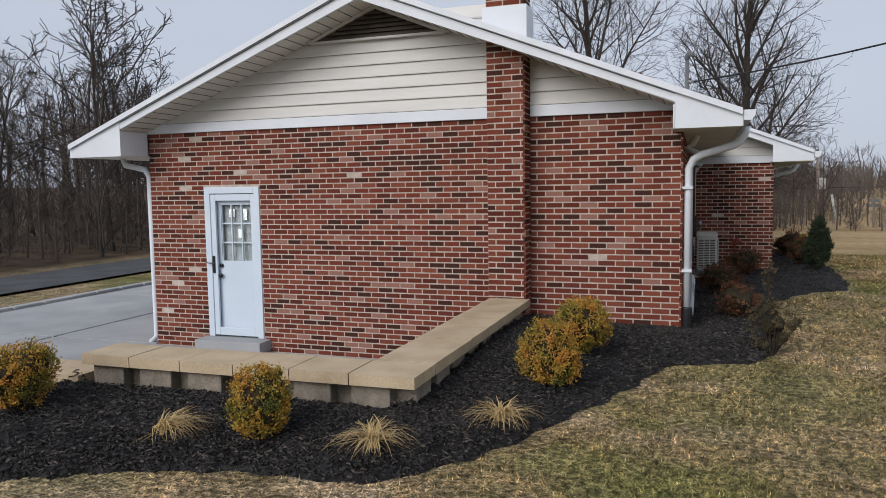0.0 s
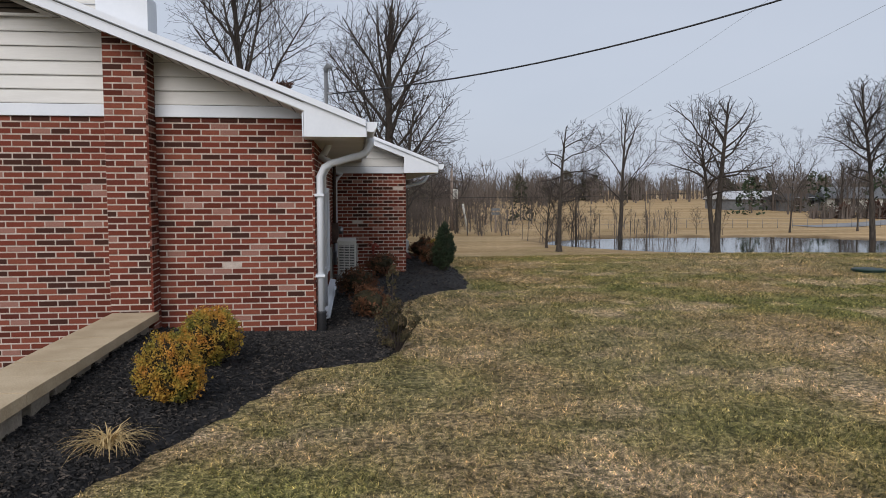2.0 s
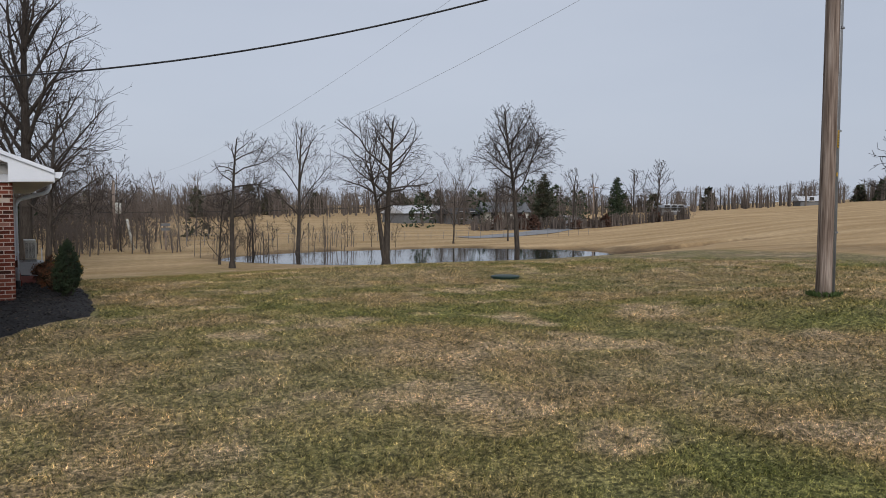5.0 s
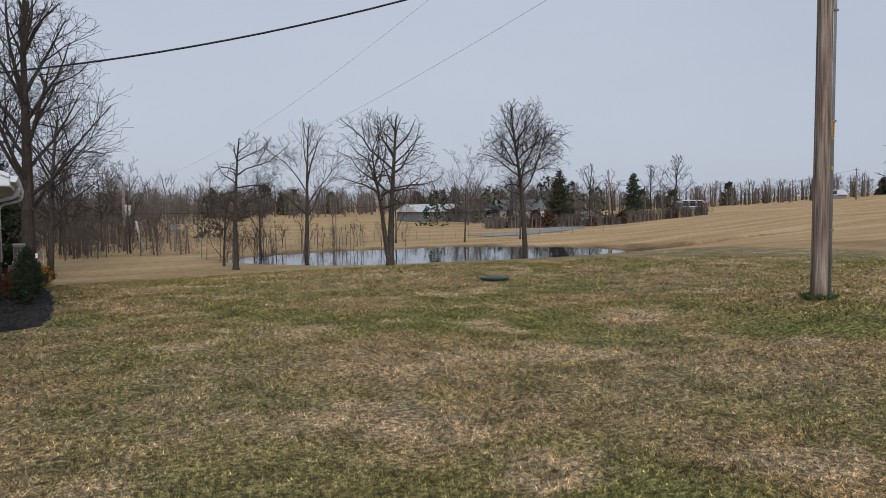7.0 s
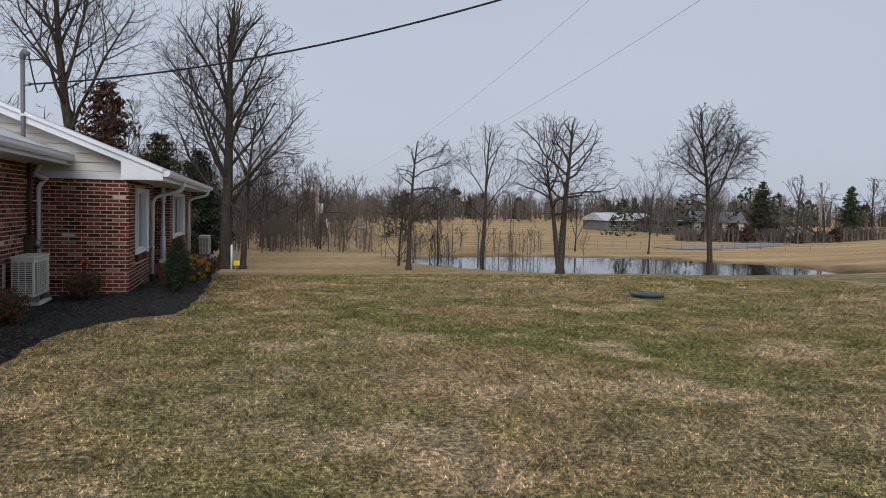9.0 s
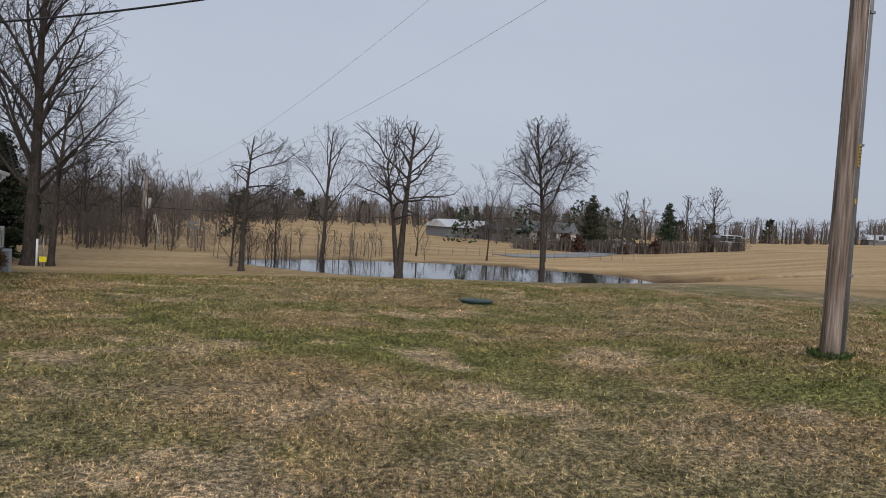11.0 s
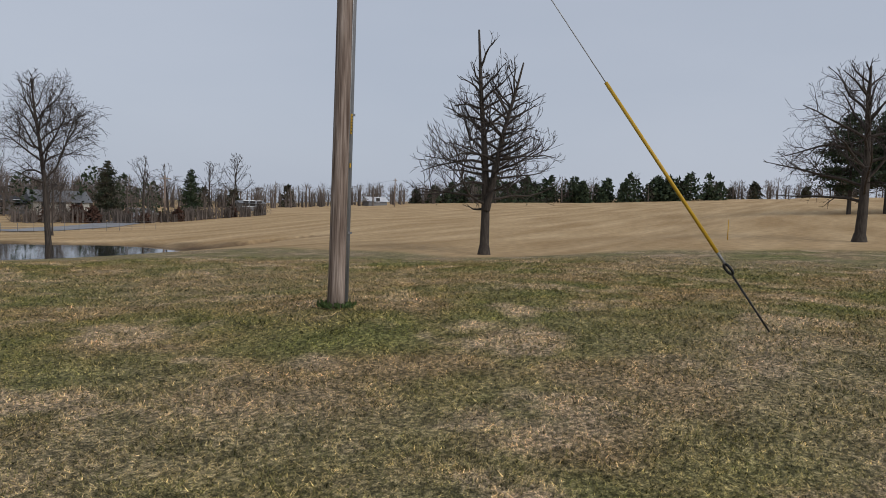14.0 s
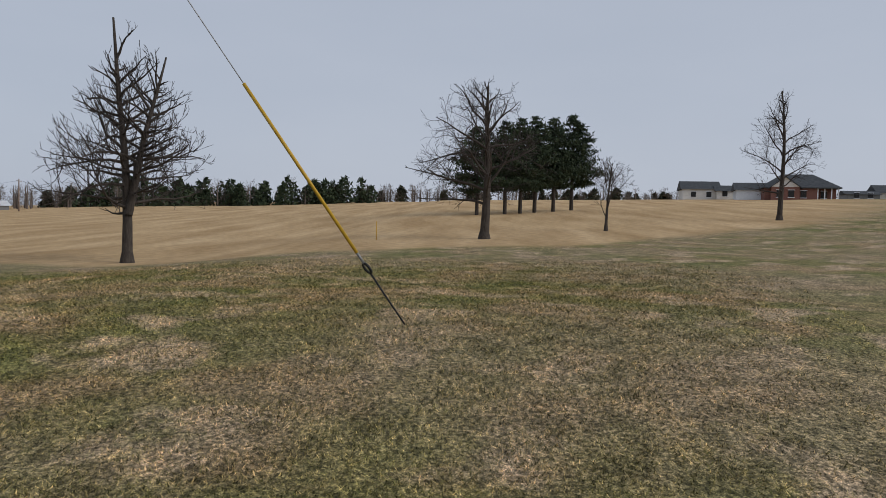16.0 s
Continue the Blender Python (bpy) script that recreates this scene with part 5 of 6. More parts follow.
ys = np.linspace(5.12, 8.36, 8)
for a, b in zip(ys, ys[1:]):
    cap((LEG_X[0], a + 0.008), (LEG_X[1], a + 0.008), (LEG_X[1] + 0.004, b - 0.008), (LEG_X[0], b - 0.008), CAPZ)
cap((-2.35, 4.68), (LEG_X[1], 4.69), (LEG_X[1], 5.116), (-2.35, 5.116), CAPZ)
cap((LEG_X[0], 8.364), (CX0 - 0.01, 8.364), (CX0 - 0.01, 8.655), (LEG_X[0], 8.655), CAPZ) if LEG_X[0] < CX0 - 0.05 else None
xs = np.linspace(-4.78, -2.356, 6)
front = lambda x: 4.68 + (x + 2.35) * 0.012
for a, b in zip(xs, xs[1:]):
    cap((a + 0.004, front(a)), (b - 0.004, front(b)), (b - 0.004, front(b) + 0.43), (a + 0.004, front(a) + 0.43), CAPZ)
for k in range(4):
    a = -7.0 + k * 0.55
    cap((a + 0.004, front(a) - 0.02), (a + 0.546, front(a + 0.55) - 0.02), (a + 0.546, front(a + 0.55) + 0.42), (a + 0.004, front(a) + 0.42), 0.12)
for k in range(8):
    y = 4.86 + k * 0.43
    box("wall_block", (LEG_X[0] + 0.05, y, -0.9), (LEG_X[1] - 0.045 - rc.uniform(0, 0.012), y + 0.30, CAPZ - 0.087), M_BLOCK, retaining, "", 0.012)
    box("block_core", (LEG_X[0] + 0.12, y + 0.30, -0.9), (LEG_X[1] - 0.14, y + 0.43, CAPZ - 0.088), M_BLOCK, retaining)
for k in range(6):
    x = -4.72 + k * 0.47
    f = front(x + 0.16)
    box("wall_block", (x, f + 0.05 + rc.uniform(0, 0.012), -0.9), (x + 0.31, f + 0.4, CAPZ - 0.087), M_BLOCK, retaining, "", 0.012)
    box("block_core", (x + 0.31, f + 0.17, -0.9), (x + 0.47, f + 0.36, CAPZ - 0.088), M_BLOCK, retaining)
for k in range(5):
    x = -7.0 + k * 0.44
    f = front(x)
    box("wall_block", (x, f + 0.04, -0.9), (x + 0.42, f + 0.36, 0.033), M_BLOCK, retaining, "", 0.012)


def bed_edge(f):
    """The mulch bed's outer edge, from the driveway along the lawn to the porch."""
    k = [(-7.2, 2.6), (-5.2, 2.85), (-4.05, 3.27), (-3.5, 3.6), (-2.7, 3.84), (-1.85, 3.93), (-1.3, 4.6), (-0.94, 5.4), (-0.5, 6.4), (-0.22, 7.3), (0.65, 7.8), (0.92, 9.2), (0.95, 10.6), (1.15, 11.6), (1.8, 12.7), (2.35, 13.1), (2.5, 14.9), (2.55, 17.0), (2.5, 19.5), (2.3, 21.5), (1.5, 22.0)]
    f *= len(k) - 1
    i = min(int(f), len(k) - 2)
    p0, p1, p2, p3 = (Vector(k[min(max(j, 0), len(k) - 1)]) for j in (i - 1, i, i + 1, i + 2))
    t = f - i
    return 0.5 * (2 * p1 + (p2 - p0) * t + (2 * p0 - 5 * p1 + 4 * p2 - p3) * t * t + (3 * p1 - p0 - 3 * p2 + p3) * t ** 3)


def bed_inner(f):
    """The line where the bed meets the wall or the house."""
    k = [(-7.2, 4.7), (-5.2, 4.7), (-4.2, 4.74), (-3.2, 4.75), (-2.4, 4.76), (-1.93, 4.8), (-1.93, 5.5), (-1.93, 6.5), (-1.9, 8.66), (-0.9, 8.66), (-0.19, 8.68), (-0.19, 10), (-0.19, 11.2), (-0.19, 12.4), (-0.19, 13.4), (0.3, 15.03), (1.28, 15.03), (1.28, 16.8), (1.28, 18.6), (1.28, 20.5), (1.3, 22.0)]
    f *= len(k) - 1
    i = min(int(f), len(k) - 2)
    return Vector(k[i]).lerp(Vector(k[i + 1]), f - i)


bn, bm_ = 170, 15
bv, pts2 = [], []
for i in range(bn + 1):
    f = i / bn
    o, q = bed_edge(f), bed_inner(f)
    o = o + Vector((math.sin(i * 1.3) * 0.03, math.cos(i * 1.7) * 0.03))
    for j in range(bm_ + 1):
        s = j / bm_
        p = q.lerp(o, s)
        z = max(land(p.x, p.y), -0.3) + 0.11 * min(1, (1 - s) * 3.2) * (1 if s < 1 else 0) - (0.06 if j == bm_ else 0) + 0.02 * noise.noise((p.x * 3, p.y * 3, 0))
        hump = 0.12 * step(2.2, 0.3, math.hypot(p.x + 1.2, (p.y - 7.2) * 0.8)) * (1 - s ** 3)
        rise = (0.14 if p.x > -4.9 else 0.02) * (1 - s) ** 1.3 * step(0.46, 0.36, f)
        bv.append((p.x, p.y, z + hump * 0.6 + rise))
bf = [(i * (bm_ + 1) + j, i * (bm_ + 1) + j + 1, (i + 1) * (bm_ + 1) + j + 1, (i + 1) * (bm_ + 1) + j) for i in range(bn) for j in range(bm_)]
bed = mesh_object("mulch_bed", bv, bf, M_MULCH, smooth=True)
tagged(bed, "planting bed of black shredded mulch", "mulch bed", kind="structure")


def bed_point(r, fmax=1.0):
    i, j = r.integers(0, int(bn * fmax)), r.integers(0, bm_)
    a, b, c = (np.array(bv[q]) for q in (bf[i * bm_ + j][0], bf[i * bm_ + j][1], bf[i * bm_ + j][3]))
    return a + (b - a) * r.uniform() + (c - a) * r.uniform()


rm = np.random.default_rng(44)
CH = 42000
cen = np.array([bed_point(rm, 0.62 if k % 4 else 1.0) for k in range(CH)])
ang, tilt = rm.uniform(0, 6.28, CH), rm.normal(0, 0.35, CH)
ln, wd = rm.uniform(0.008, 0.034, CH), rm.uniform(0.002, 0.006, CH)
ax = np.stack([np.cos(ang) * np.cos(tilt), np.sin(ang) * np.cos(tilt), np.sin(tilt)], 1)
sd = np.stack([-np.sin(ang), np.cos(ang), rm.normal(0, 0.4, CH)], 1)
upv = np.array([0, 0, 0.006])
cen[:, 2] += 0.008
cv = np.stack([cen - ax * ln[:, None] - sd * wd[:, None], cen + ax * ln[:, None] - sd * wd[:, None], cen + ax * ln[:, None] + sd * wd[:, None], cen - ax * ln[:, None] + sd * wd[:, None], cen + upv * 1.6 - ax * ln[:, None] * 0.5, cen + upv * 1.6 + ax * ln[:, None] * 0.5], 1).reshape(-1, 3)
b6 = np.arange(CH)[:, None] * 6
cf = np.concatenate([b6 + np.array([[0, 1, 5, 4]]), b6 + np.array([[2, 3, 4, 5]])]).tolist()
chips = mesh_object("mulch_chips", cv.tolist(), cf, M_CHIP)
tagged(chips, "loose black shredded bark chips on the bed", "mulch", kind="stuff")


def bed_z(x, y):
    best = min(bv, key=lambda v: (v[0] - x) ** 2 + (v[1] - y) ** 2)
    return best[2]


# ---- shrubs and dry grasses of the bed ----
def globe(at, w, h, mat, count, leaf, seed, label, name="shrub", shape=1.0, core=M_TWIG, solid=0.72):
    """A rounded shrub: forked stems, a dark core painted as inner shade, leafy sprays thick on the outside, lumps and
    stray tips.
    """
    s = thing(name, label, "shrub", at)
    r = np.random.default_rng(seed)
    st = Tubes()
    lumps = [(Vector(r.normal(0, 1, 3)).normalized(), r.uniform(0.82, 1.12)) for _ in range(22)]

    def shell(d):
        f = 1.0
        for q, v in lumps:
            f += (v - 1.0) * max(0.0, (q.dot(d) - 0.6) / 0.4)
        z = h * 0.48 + d.z * h * 0.5 * f
        k = f * (1 - (1 - shape) * max(0, z / h))
        return Vector((d.x * w / 2 * k, d.y * w / 2 * k, z))

    sprays = max(60, count // 26)
    cs = []
    for k in range(sprays):
        d = Vector(r.normal(0, 1, 3)).normalized()
        p = np.array(shell(d))
        c0 = np.array([0, 0, h * 0.45])
        p = c0 + (p - c0) * (1 - abs(r.normal(0, 0.09)) + (0.07 if r.uniform() < 0.12 else 0))
        m = count // sprays
        cs.append(p + r.normal(0, w * 0.032, (m, 3)) - (p - c0) * r.uniform(0, 0.14, (m, 1)))
        if k % 5 == 0:
            st.add([(0, 0, -0.05), Vector(p) * 0.5, Vector(p)], [0.012, 0.007, 0.003], 4)
    c = np.concatenate(cs)
    c = c[c[:, 2] > 0.015]
    st.put("stem", core, s)["kind"] = "stuff"
    # Dark lumpy solid added for the shade among the inner twigs.
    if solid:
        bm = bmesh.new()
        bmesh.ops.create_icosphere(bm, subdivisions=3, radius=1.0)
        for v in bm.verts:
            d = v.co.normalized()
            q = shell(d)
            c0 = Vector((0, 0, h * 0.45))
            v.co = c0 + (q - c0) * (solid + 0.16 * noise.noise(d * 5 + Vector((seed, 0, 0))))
        part("twig_core", bm, M_INNER_SHADE, s)
    leaves("foliage", c, leaf, mat, s, seed=seed, long=1.5, up=0.5)
    return s


gold = "golden-orange globe evergreen in the mulch bed"
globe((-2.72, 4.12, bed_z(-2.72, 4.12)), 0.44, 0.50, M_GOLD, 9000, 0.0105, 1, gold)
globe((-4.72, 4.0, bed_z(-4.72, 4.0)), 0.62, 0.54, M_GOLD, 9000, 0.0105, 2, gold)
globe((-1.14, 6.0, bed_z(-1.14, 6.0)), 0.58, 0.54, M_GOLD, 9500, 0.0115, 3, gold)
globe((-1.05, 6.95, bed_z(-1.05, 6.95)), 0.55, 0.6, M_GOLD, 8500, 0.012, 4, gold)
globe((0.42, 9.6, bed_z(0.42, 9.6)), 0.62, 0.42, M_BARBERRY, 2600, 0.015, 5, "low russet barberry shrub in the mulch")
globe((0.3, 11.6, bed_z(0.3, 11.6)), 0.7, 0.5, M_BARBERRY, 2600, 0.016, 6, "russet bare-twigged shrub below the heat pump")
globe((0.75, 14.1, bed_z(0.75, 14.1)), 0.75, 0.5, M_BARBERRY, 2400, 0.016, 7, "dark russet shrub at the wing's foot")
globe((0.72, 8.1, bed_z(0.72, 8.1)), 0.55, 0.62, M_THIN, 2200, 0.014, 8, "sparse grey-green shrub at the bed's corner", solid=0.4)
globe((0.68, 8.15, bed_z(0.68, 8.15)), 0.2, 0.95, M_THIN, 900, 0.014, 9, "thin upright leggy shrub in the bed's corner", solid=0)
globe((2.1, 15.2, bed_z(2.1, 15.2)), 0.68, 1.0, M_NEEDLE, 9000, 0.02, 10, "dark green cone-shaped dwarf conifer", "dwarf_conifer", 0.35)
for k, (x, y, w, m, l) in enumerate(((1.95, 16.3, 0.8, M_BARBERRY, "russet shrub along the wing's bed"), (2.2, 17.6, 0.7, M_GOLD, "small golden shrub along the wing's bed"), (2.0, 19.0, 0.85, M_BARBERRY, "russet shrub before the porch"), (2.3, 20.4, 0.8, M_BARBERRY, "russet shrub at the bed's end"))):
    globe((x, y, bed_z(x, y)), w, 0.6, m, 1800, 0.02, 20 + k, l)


def straw_clump(at, reach, count, seed, label, lie=0.0):
    s = thing("ornamental_grass", label, "ornamental grass", at, "dry grasses")
    r = np.random.default_rng(seed)
    v, f = [], []
    for k in range(count):
        a = r.uniform(0, 6.28) if lie == 0 else r.normal(lie, 0.75)
        L = reach * r.uniform(0.45, 1.1)
        h = L * r.uniform(0.03, 0.4)
        w = r.uniform(0.002, 0.0045)
        d, n = np.array([math.cos(a), math.sin(a), 0]), np.array([-math.sin(a), math.cos(a), 0]) * w
        b0 = np.append(r.normal(0, 0.03, 2), 0.0)
        first = len(v)
        bend = r.normal(0, 0.12)
        for t in (0, 0.3, 0.6, 0.85, 1):
            p = b0 + d * L * t + np.array([-d[1], d[0], 0]) * bend * L * t * t + np.array([0, 0, h * 4 * t * (1 - t) * 0.8 + 0.015])
            v += [tuple(p - n * (1.1 - t)), tuple(p + n * (1.1 - t))]
        f += [(first + 2 * i, first + 2 * i + 1, first + 2 * i + 3, first + 2 * i + 2) for i in range(4)]
    mesh_object("blades", v, f, M_STRAW, s)["kind"] = "stuff"
    tube("crown_root", [(0, 0, -0.05), (0, 0, 0.012)], [0.03, 0.02], M_STRAW, s)
    return s


straw_clump((-1.94, 4.18, bed_z(-1.94, 4.18) + 0.035), 0.33, 170, 61, "yellow-tan clump of dry ornamental grass on the mulch")
straw_clump((-1.33, 5.04, bed_z(-1.33, 5.04) + 0.035), 0.34, 170, 62, "pale straw-coloured tuft of dry ornamental grass")
straw_clump((-3.42, 4.0, bed_z(-3.42, 4.0) + 0.035), 0.34, 140, 63, "flattened tan clump of dry ornamental grass", lie=0.35)

# ---- far buildings, lane and roadside things ----
def ray_spot(bearing, dist):
    return 4.0 + dist * math.sin(math.radians(bearing)), 1.6 + dist * math.cos(math.radians(bearing))


def far_house(bearing, dist, w, d, h, rise, turn, wall, roof_mat, label, name="house", windows=3, lift=0.0):
    x, y = ray_spot(bearing, dist)
    b = thing(name, label, name.split("_")[-1], (x, y, land(x, y) + lift), turn=turn)
    box("wall", (-w / 2, -d / 2, -1.5), (w / 2, d / 2, h), wall, b)
    prism("roof", [(-d / 2 - 0.4, h), (d / 2 + 0.4, h), (0, h + rise)], "x", -w / 2 - 0.4, w / 2 + 0.4, roof_mat, b)
    for k in range(windows):
        wx = -w / 2 + w * (k + 0.7) / (windows + 0.4)
        win = box("window", (wx - 0.5, -d / 2 - 0.06, 0.9), (wx + 0.5, -d / 2 - 0.01, 2.0), M_DARK, b)
        boxes("window_frame", [((wx - 0.6, -d / 2 - 0.09, 0.8), (wx + 0.6, -d / 2 - 0.05, 0.9)), ((wx - 0.6, -d / 2 - 0.09, 2.0), (wx + 0.6, -d / 2 - 0.05, 2.1))], M_WHITE, win)
    return b


far_house(27.8, 124, 10, 6, 1.6, 1.3, 10, M_CONDUIT, M_ROOF, "long white metal barn roof beyond the pond", "barn", 4)
far_house(31.0, 122, 6, 5, 1.6, 1.0, 10, M_CONDUIT, M_FARROOF, "grey farm shed beside the barn", "shed", 2)
far_house(34.6, 124, 7.5, 6, 2.0, 1.7, -20, M_AC, M_CONDUIT, "white farmhouse behind roadside trees", "house", 3)
far_house(47.6, 150, 4.6, 3.4, 1.5, 0.5, -30, M_CONDUIT, M_CONDUIT, "pale mobile home on the rise", "trailer", 3)
far_house(57.0, 195, 5, 5, 1.0, 1.2, -40, M_CONDUIT, M_ROOF, "small pale house on the crest", "house", 1)
far_house(110.9, 158, 5.2, 7, 2.2, 1.6, -105, M_WHITE, M_FARROOF, "white double garage beside the brick house", "garage", 0, -0.5)
far_house(109.2, 166, 3.2, 5, 2.0, 1.3, -102, M_SIDING, M_FARROOF, "small pale shed between two houses", "shed", 1, -0.4)
far_house(107.5, 168, 7.4, 8, 2.5, 1.9, -100, M_SIDING, M_FARROOF, "cream bungalow with a grey roof", "bungalow", 2, -0.5)
far_house(117.8, 185, 6.5, 6, 1.7, 0.9, -100, M_CONDUIT, M_FARROOF, "long grey shed on the skyline", "shed", 2)
far_house(119.6, 190, 7, 7, 2.2, 1.9, -100, M_AC, M_FARROOF, "pale house at the skyline's end", "house", 2)


def ranch_house(bearing, dist, turn, label, lift):
    """A brick house: hipped dark roof, a gabled bay with cream siding, and a porch on white posts."""
    x, y = ray_spot(bearing, dist)
    b = thing("house", label, "house", (x, y, land(x, y) + lift), turn=turn)
    w, d, h = 12.6, 9.0, 2.6
    box("wall", (-w / 2, -d / 2, -1.5), (w / 2 - 3.6, d / 2, h), M_FARWALL, b)
    box("porch_wall", (w / 2 - 3.6, -d / 2 + 2.0, -1.5), (w / 2, d / 2, h), M_FARWALL, b)
    o = 0.45
    v = [(-w / 2 - o, -d / 2 - o, h), (w / 2 + o, -d / 2 - o, h), (w / 2 + o, d / 2 + o, h), (-w / 2 - o, d / 2 + o, h), (-w / 2 + 3.6, 0, h + 2.7), (w / 2 - 3.6, 0, h + 2.7)]
    v += [(px, py, h - 0.18) for px, py, pz in v[:4]]
    mesh_object("roof", v, [(0, 1, 5, 4), (1, 2, 5), (2, 3, 4, 5), (3, 0, 4), (0, 6, 7, 1), (1, 7, 8, 2), (2, 8, 9, 3), (3, 9, 6, 0), (6, 9, 8, 7)], M_FARROOF, b, "dark hipped shingle roof")
    box("bay_wall", (-w / 2 + 1.0, -d / 2 - 1.2, -1.5), (-w / 2 + 5.8, -d / 2, h), M_FARWALL, b)
    prism("bay_gable", [(-w / 2 + 1.0, h), (-w / 2 + 5.8, h), (-w / 2 + 3.4, h + 1.75)], "y", -d / 2 - 1.2, 0.0, M_SIDING, b, "cream siding in the gable")
    for sgn in (-1, 1):
        cx = -w / 2 + 3.4
        prism("bay_roof", [(cx, h + 1.78), (cx + sgn * 2.9, h - 0.35), (cx + sgn * 2.9, h - 0.2), (cx, h + 1.98)], "y", -d / 2 - 1.5, 0.0, M_FARROOF, b)
    for k in range(4):
        px = w / 2 - 3.5 + k * 1.15
        box("porch_post", (px - 0.09, -d / 2 - 0.02, -1.5), (px + 0.09, -d / 2 + 0.16, h - 0.18), M_WHITE, b, "white porch post")
    for wx, wy in ((-w / 2 + 2.4, -d / 2 - 1.2), (-w / 2 + 4.4, -d / 2 - 1.2), (0.4, -d / 2), (4.2, -d / 2 + 2.0)):
        win = box("window", (wx - 0.5, wy - 0.06, 0.7), (wx + 0.5, wy - 0.01, 2.0), M_DARK, b)
        boxes("window_frame", [((wx - 0.6, wy - 0.09, 0.6), (wx + 0.6, wy - 0.05, 0.7)), ((wx - 0.6, wy - 0.09, 2.0), (wx + 0.6, wy - 0.05, 2.1))], M_WHITE, win)


ranch_house(114.0, 156, -104, "red-brick ranch house with dark hip roof and porch", -0.6)


for b_, top_, wide_, seed_ in ((40.1, 7.7, 5.5, 201), (41.9, 6.6, 4.5, 202), (44.8, 7.2, 5.2, 203), (46.4, 8.6, 6.8, 204), (34.0, 5.8, 5.0, 205)):
    x_, y_ = ray_spot(b_, 114)
    crown_tree(stand_at(x_, y_), top_ - land(x_, y_), 0.16, seed_, "bare roadside tree along the lane", wide_, 0.2, 0.45, 16, (58, 22), (0.08, 0.05, 0.03), 0.12, (1.1, 1.6, 1.3), thin=0.017)
for b_, top_, wide_, seed_ in ((37.8, 6.7, 5.0, 211), (43.4, 6.0, 4.2, 212)):
    x_, y_ = ray_spot(b_, 112)
    pine(stand_at(x_, y_), top_ - land(x_, y_), wide_, seed_, "dark pointed cedar beside the lane", M_CEDAR if seed_ == 211 else M_NEEDLE, 0.06)


def strip_road(name, pts, w, label, mat):
    v, f = [], []
    for i, (x, y) in enumerate(pts):
        a, b = Vector(pts[max(i - 1, 0)]), Vector(pts[min(i + 1, len(pts) - 1)])
        n = (b - a).normalized().orthogonal() * w / 2
        v += [(x + n.x, y + n.y, land(x + n.x, y + n.y) + 0.05), (x - n.x, y - n.y, land(x - n.x, y - n.y) + 0.05)]
        if i:
            f.append((2 * i - 2, 2 * i - 1, 2 * i + 1, 2 * i))
    tagged(mesh_object(name, v, f, mat), label, "road", kind="structure")


strip_road("road", [(12 + 4 * t, 68 + 0.0 * t) if t < 9 else (48 + 4.2 * (t - 9), 68 + 2.3 * (t - 9) + 0.12 * (t - 9) ** 2) for t in range(8, 26)], 4.5, "pale worn country road past the pond", M_ROAD)


def far_pole(at, height, label, can=False, arms=1):
    p = thing("utility_pole", label, "pole", at)
    tube("shaft", [(0, 0, -0.3), (0, 0, height * 0.5), (0, 0, height)], [0.15, 0.13, 0.1], M_WOODPOLE, p)
    for i in range(arms):
        box("crossarm", (-0.9, -0.06, height - 0.5 - i * 0.6), (0.9, 0.06, height - 0.38 - i * 0.6), M_WOODPOLE, p)
    if can:
        tube("transformer", [(0.3, 0, height - 1.5), (0.3, 0, height - 1.45), (0.3, 0, height - 0.7), (0.3, 0, height - 0.65)], [0.2, 0.25, 0.25, 0.15], M_AC, p, "pale transformer can")
    return p


fx, fy = ray_spot(4.2, 62)
far_pole((fx, fy, land(fx, fy)), 4.3, "far utility pole with a pale transformer", True, 0)
far_pole((8.85, 66.0, land(8.85, 66.0)), 5.5, "slender far pole among the bare trees", False, 0)
gx, gy = ray_spot(41.6, 108)
far_pole((gx, gy, land(gx, gy)), 6.4, "pale roadside utility pole with crossarm")
kx, ky = ray_spot(58.5, 170)
far_pole((kx, ky, land(kx, ky)), 6.5, "lone utility pole on the crest")
hang("line_wire", POLE + Vector((0, 0, 9.15)), (8.85, 66.0, land(8.85, 66.0) + 5.45), 1.9, 0.004, M_WIRE, "thin overhead wire from pole to pole")
hang("line_wire", POLE + Vector((0, 0, 6.85)), (8.85, 66.0, land(8.85, 66.0) + 5.3), 1.8, 0.004, M_WIRE, "thin lower overhead wire from pole to pole")
hang("road_wire", (fx, fy, land(fx, fy) + 2.9), (gx, gy, land(gx, gy) + 5.9), 0.9, 0.02, M_CABLE, "dark telephone wire along the road")
hang("road_wire", (fx, fy, land(fx, fy) + 2.9), (fx - 45, fy - 8, 3.0), 0.9, 0.02, M_CABLE, "dark telephone wire along the road")
hang("road_wire", (gx, gy, land(gx, gy) + 5.9), (kx, ky, land(kx, ky) + 6.2), 1.8, 0.02, M_CABLE, "dark roadside wire up the rise")
sx, sy = ray_spot(7.6, 60)
sign = thing("road_sign", "wooden post with small pale signs by the road", "sign", (sx, sy, land(sx, sy)))
box("post", (-0.06, -0.06, -0.2), (0.06, 0.06, 2.2), M_WOODPOLE, sign)
for z in (1.5, 1.85):
    box("board", (-0.35, -0.1, z), (0.35, -0.065, z + 0.22), M_CONDUIT, sign)
bx, by = ray_spot(5.4, 60)
brace = thing("leaning_post", "pale leaning post by the road", "post", (bx, by, land(bx, by)))
tube("shaft", [(0, 0, -0.1), (-0.45, 0, 2.4)], 0.09, M_AC, brace)
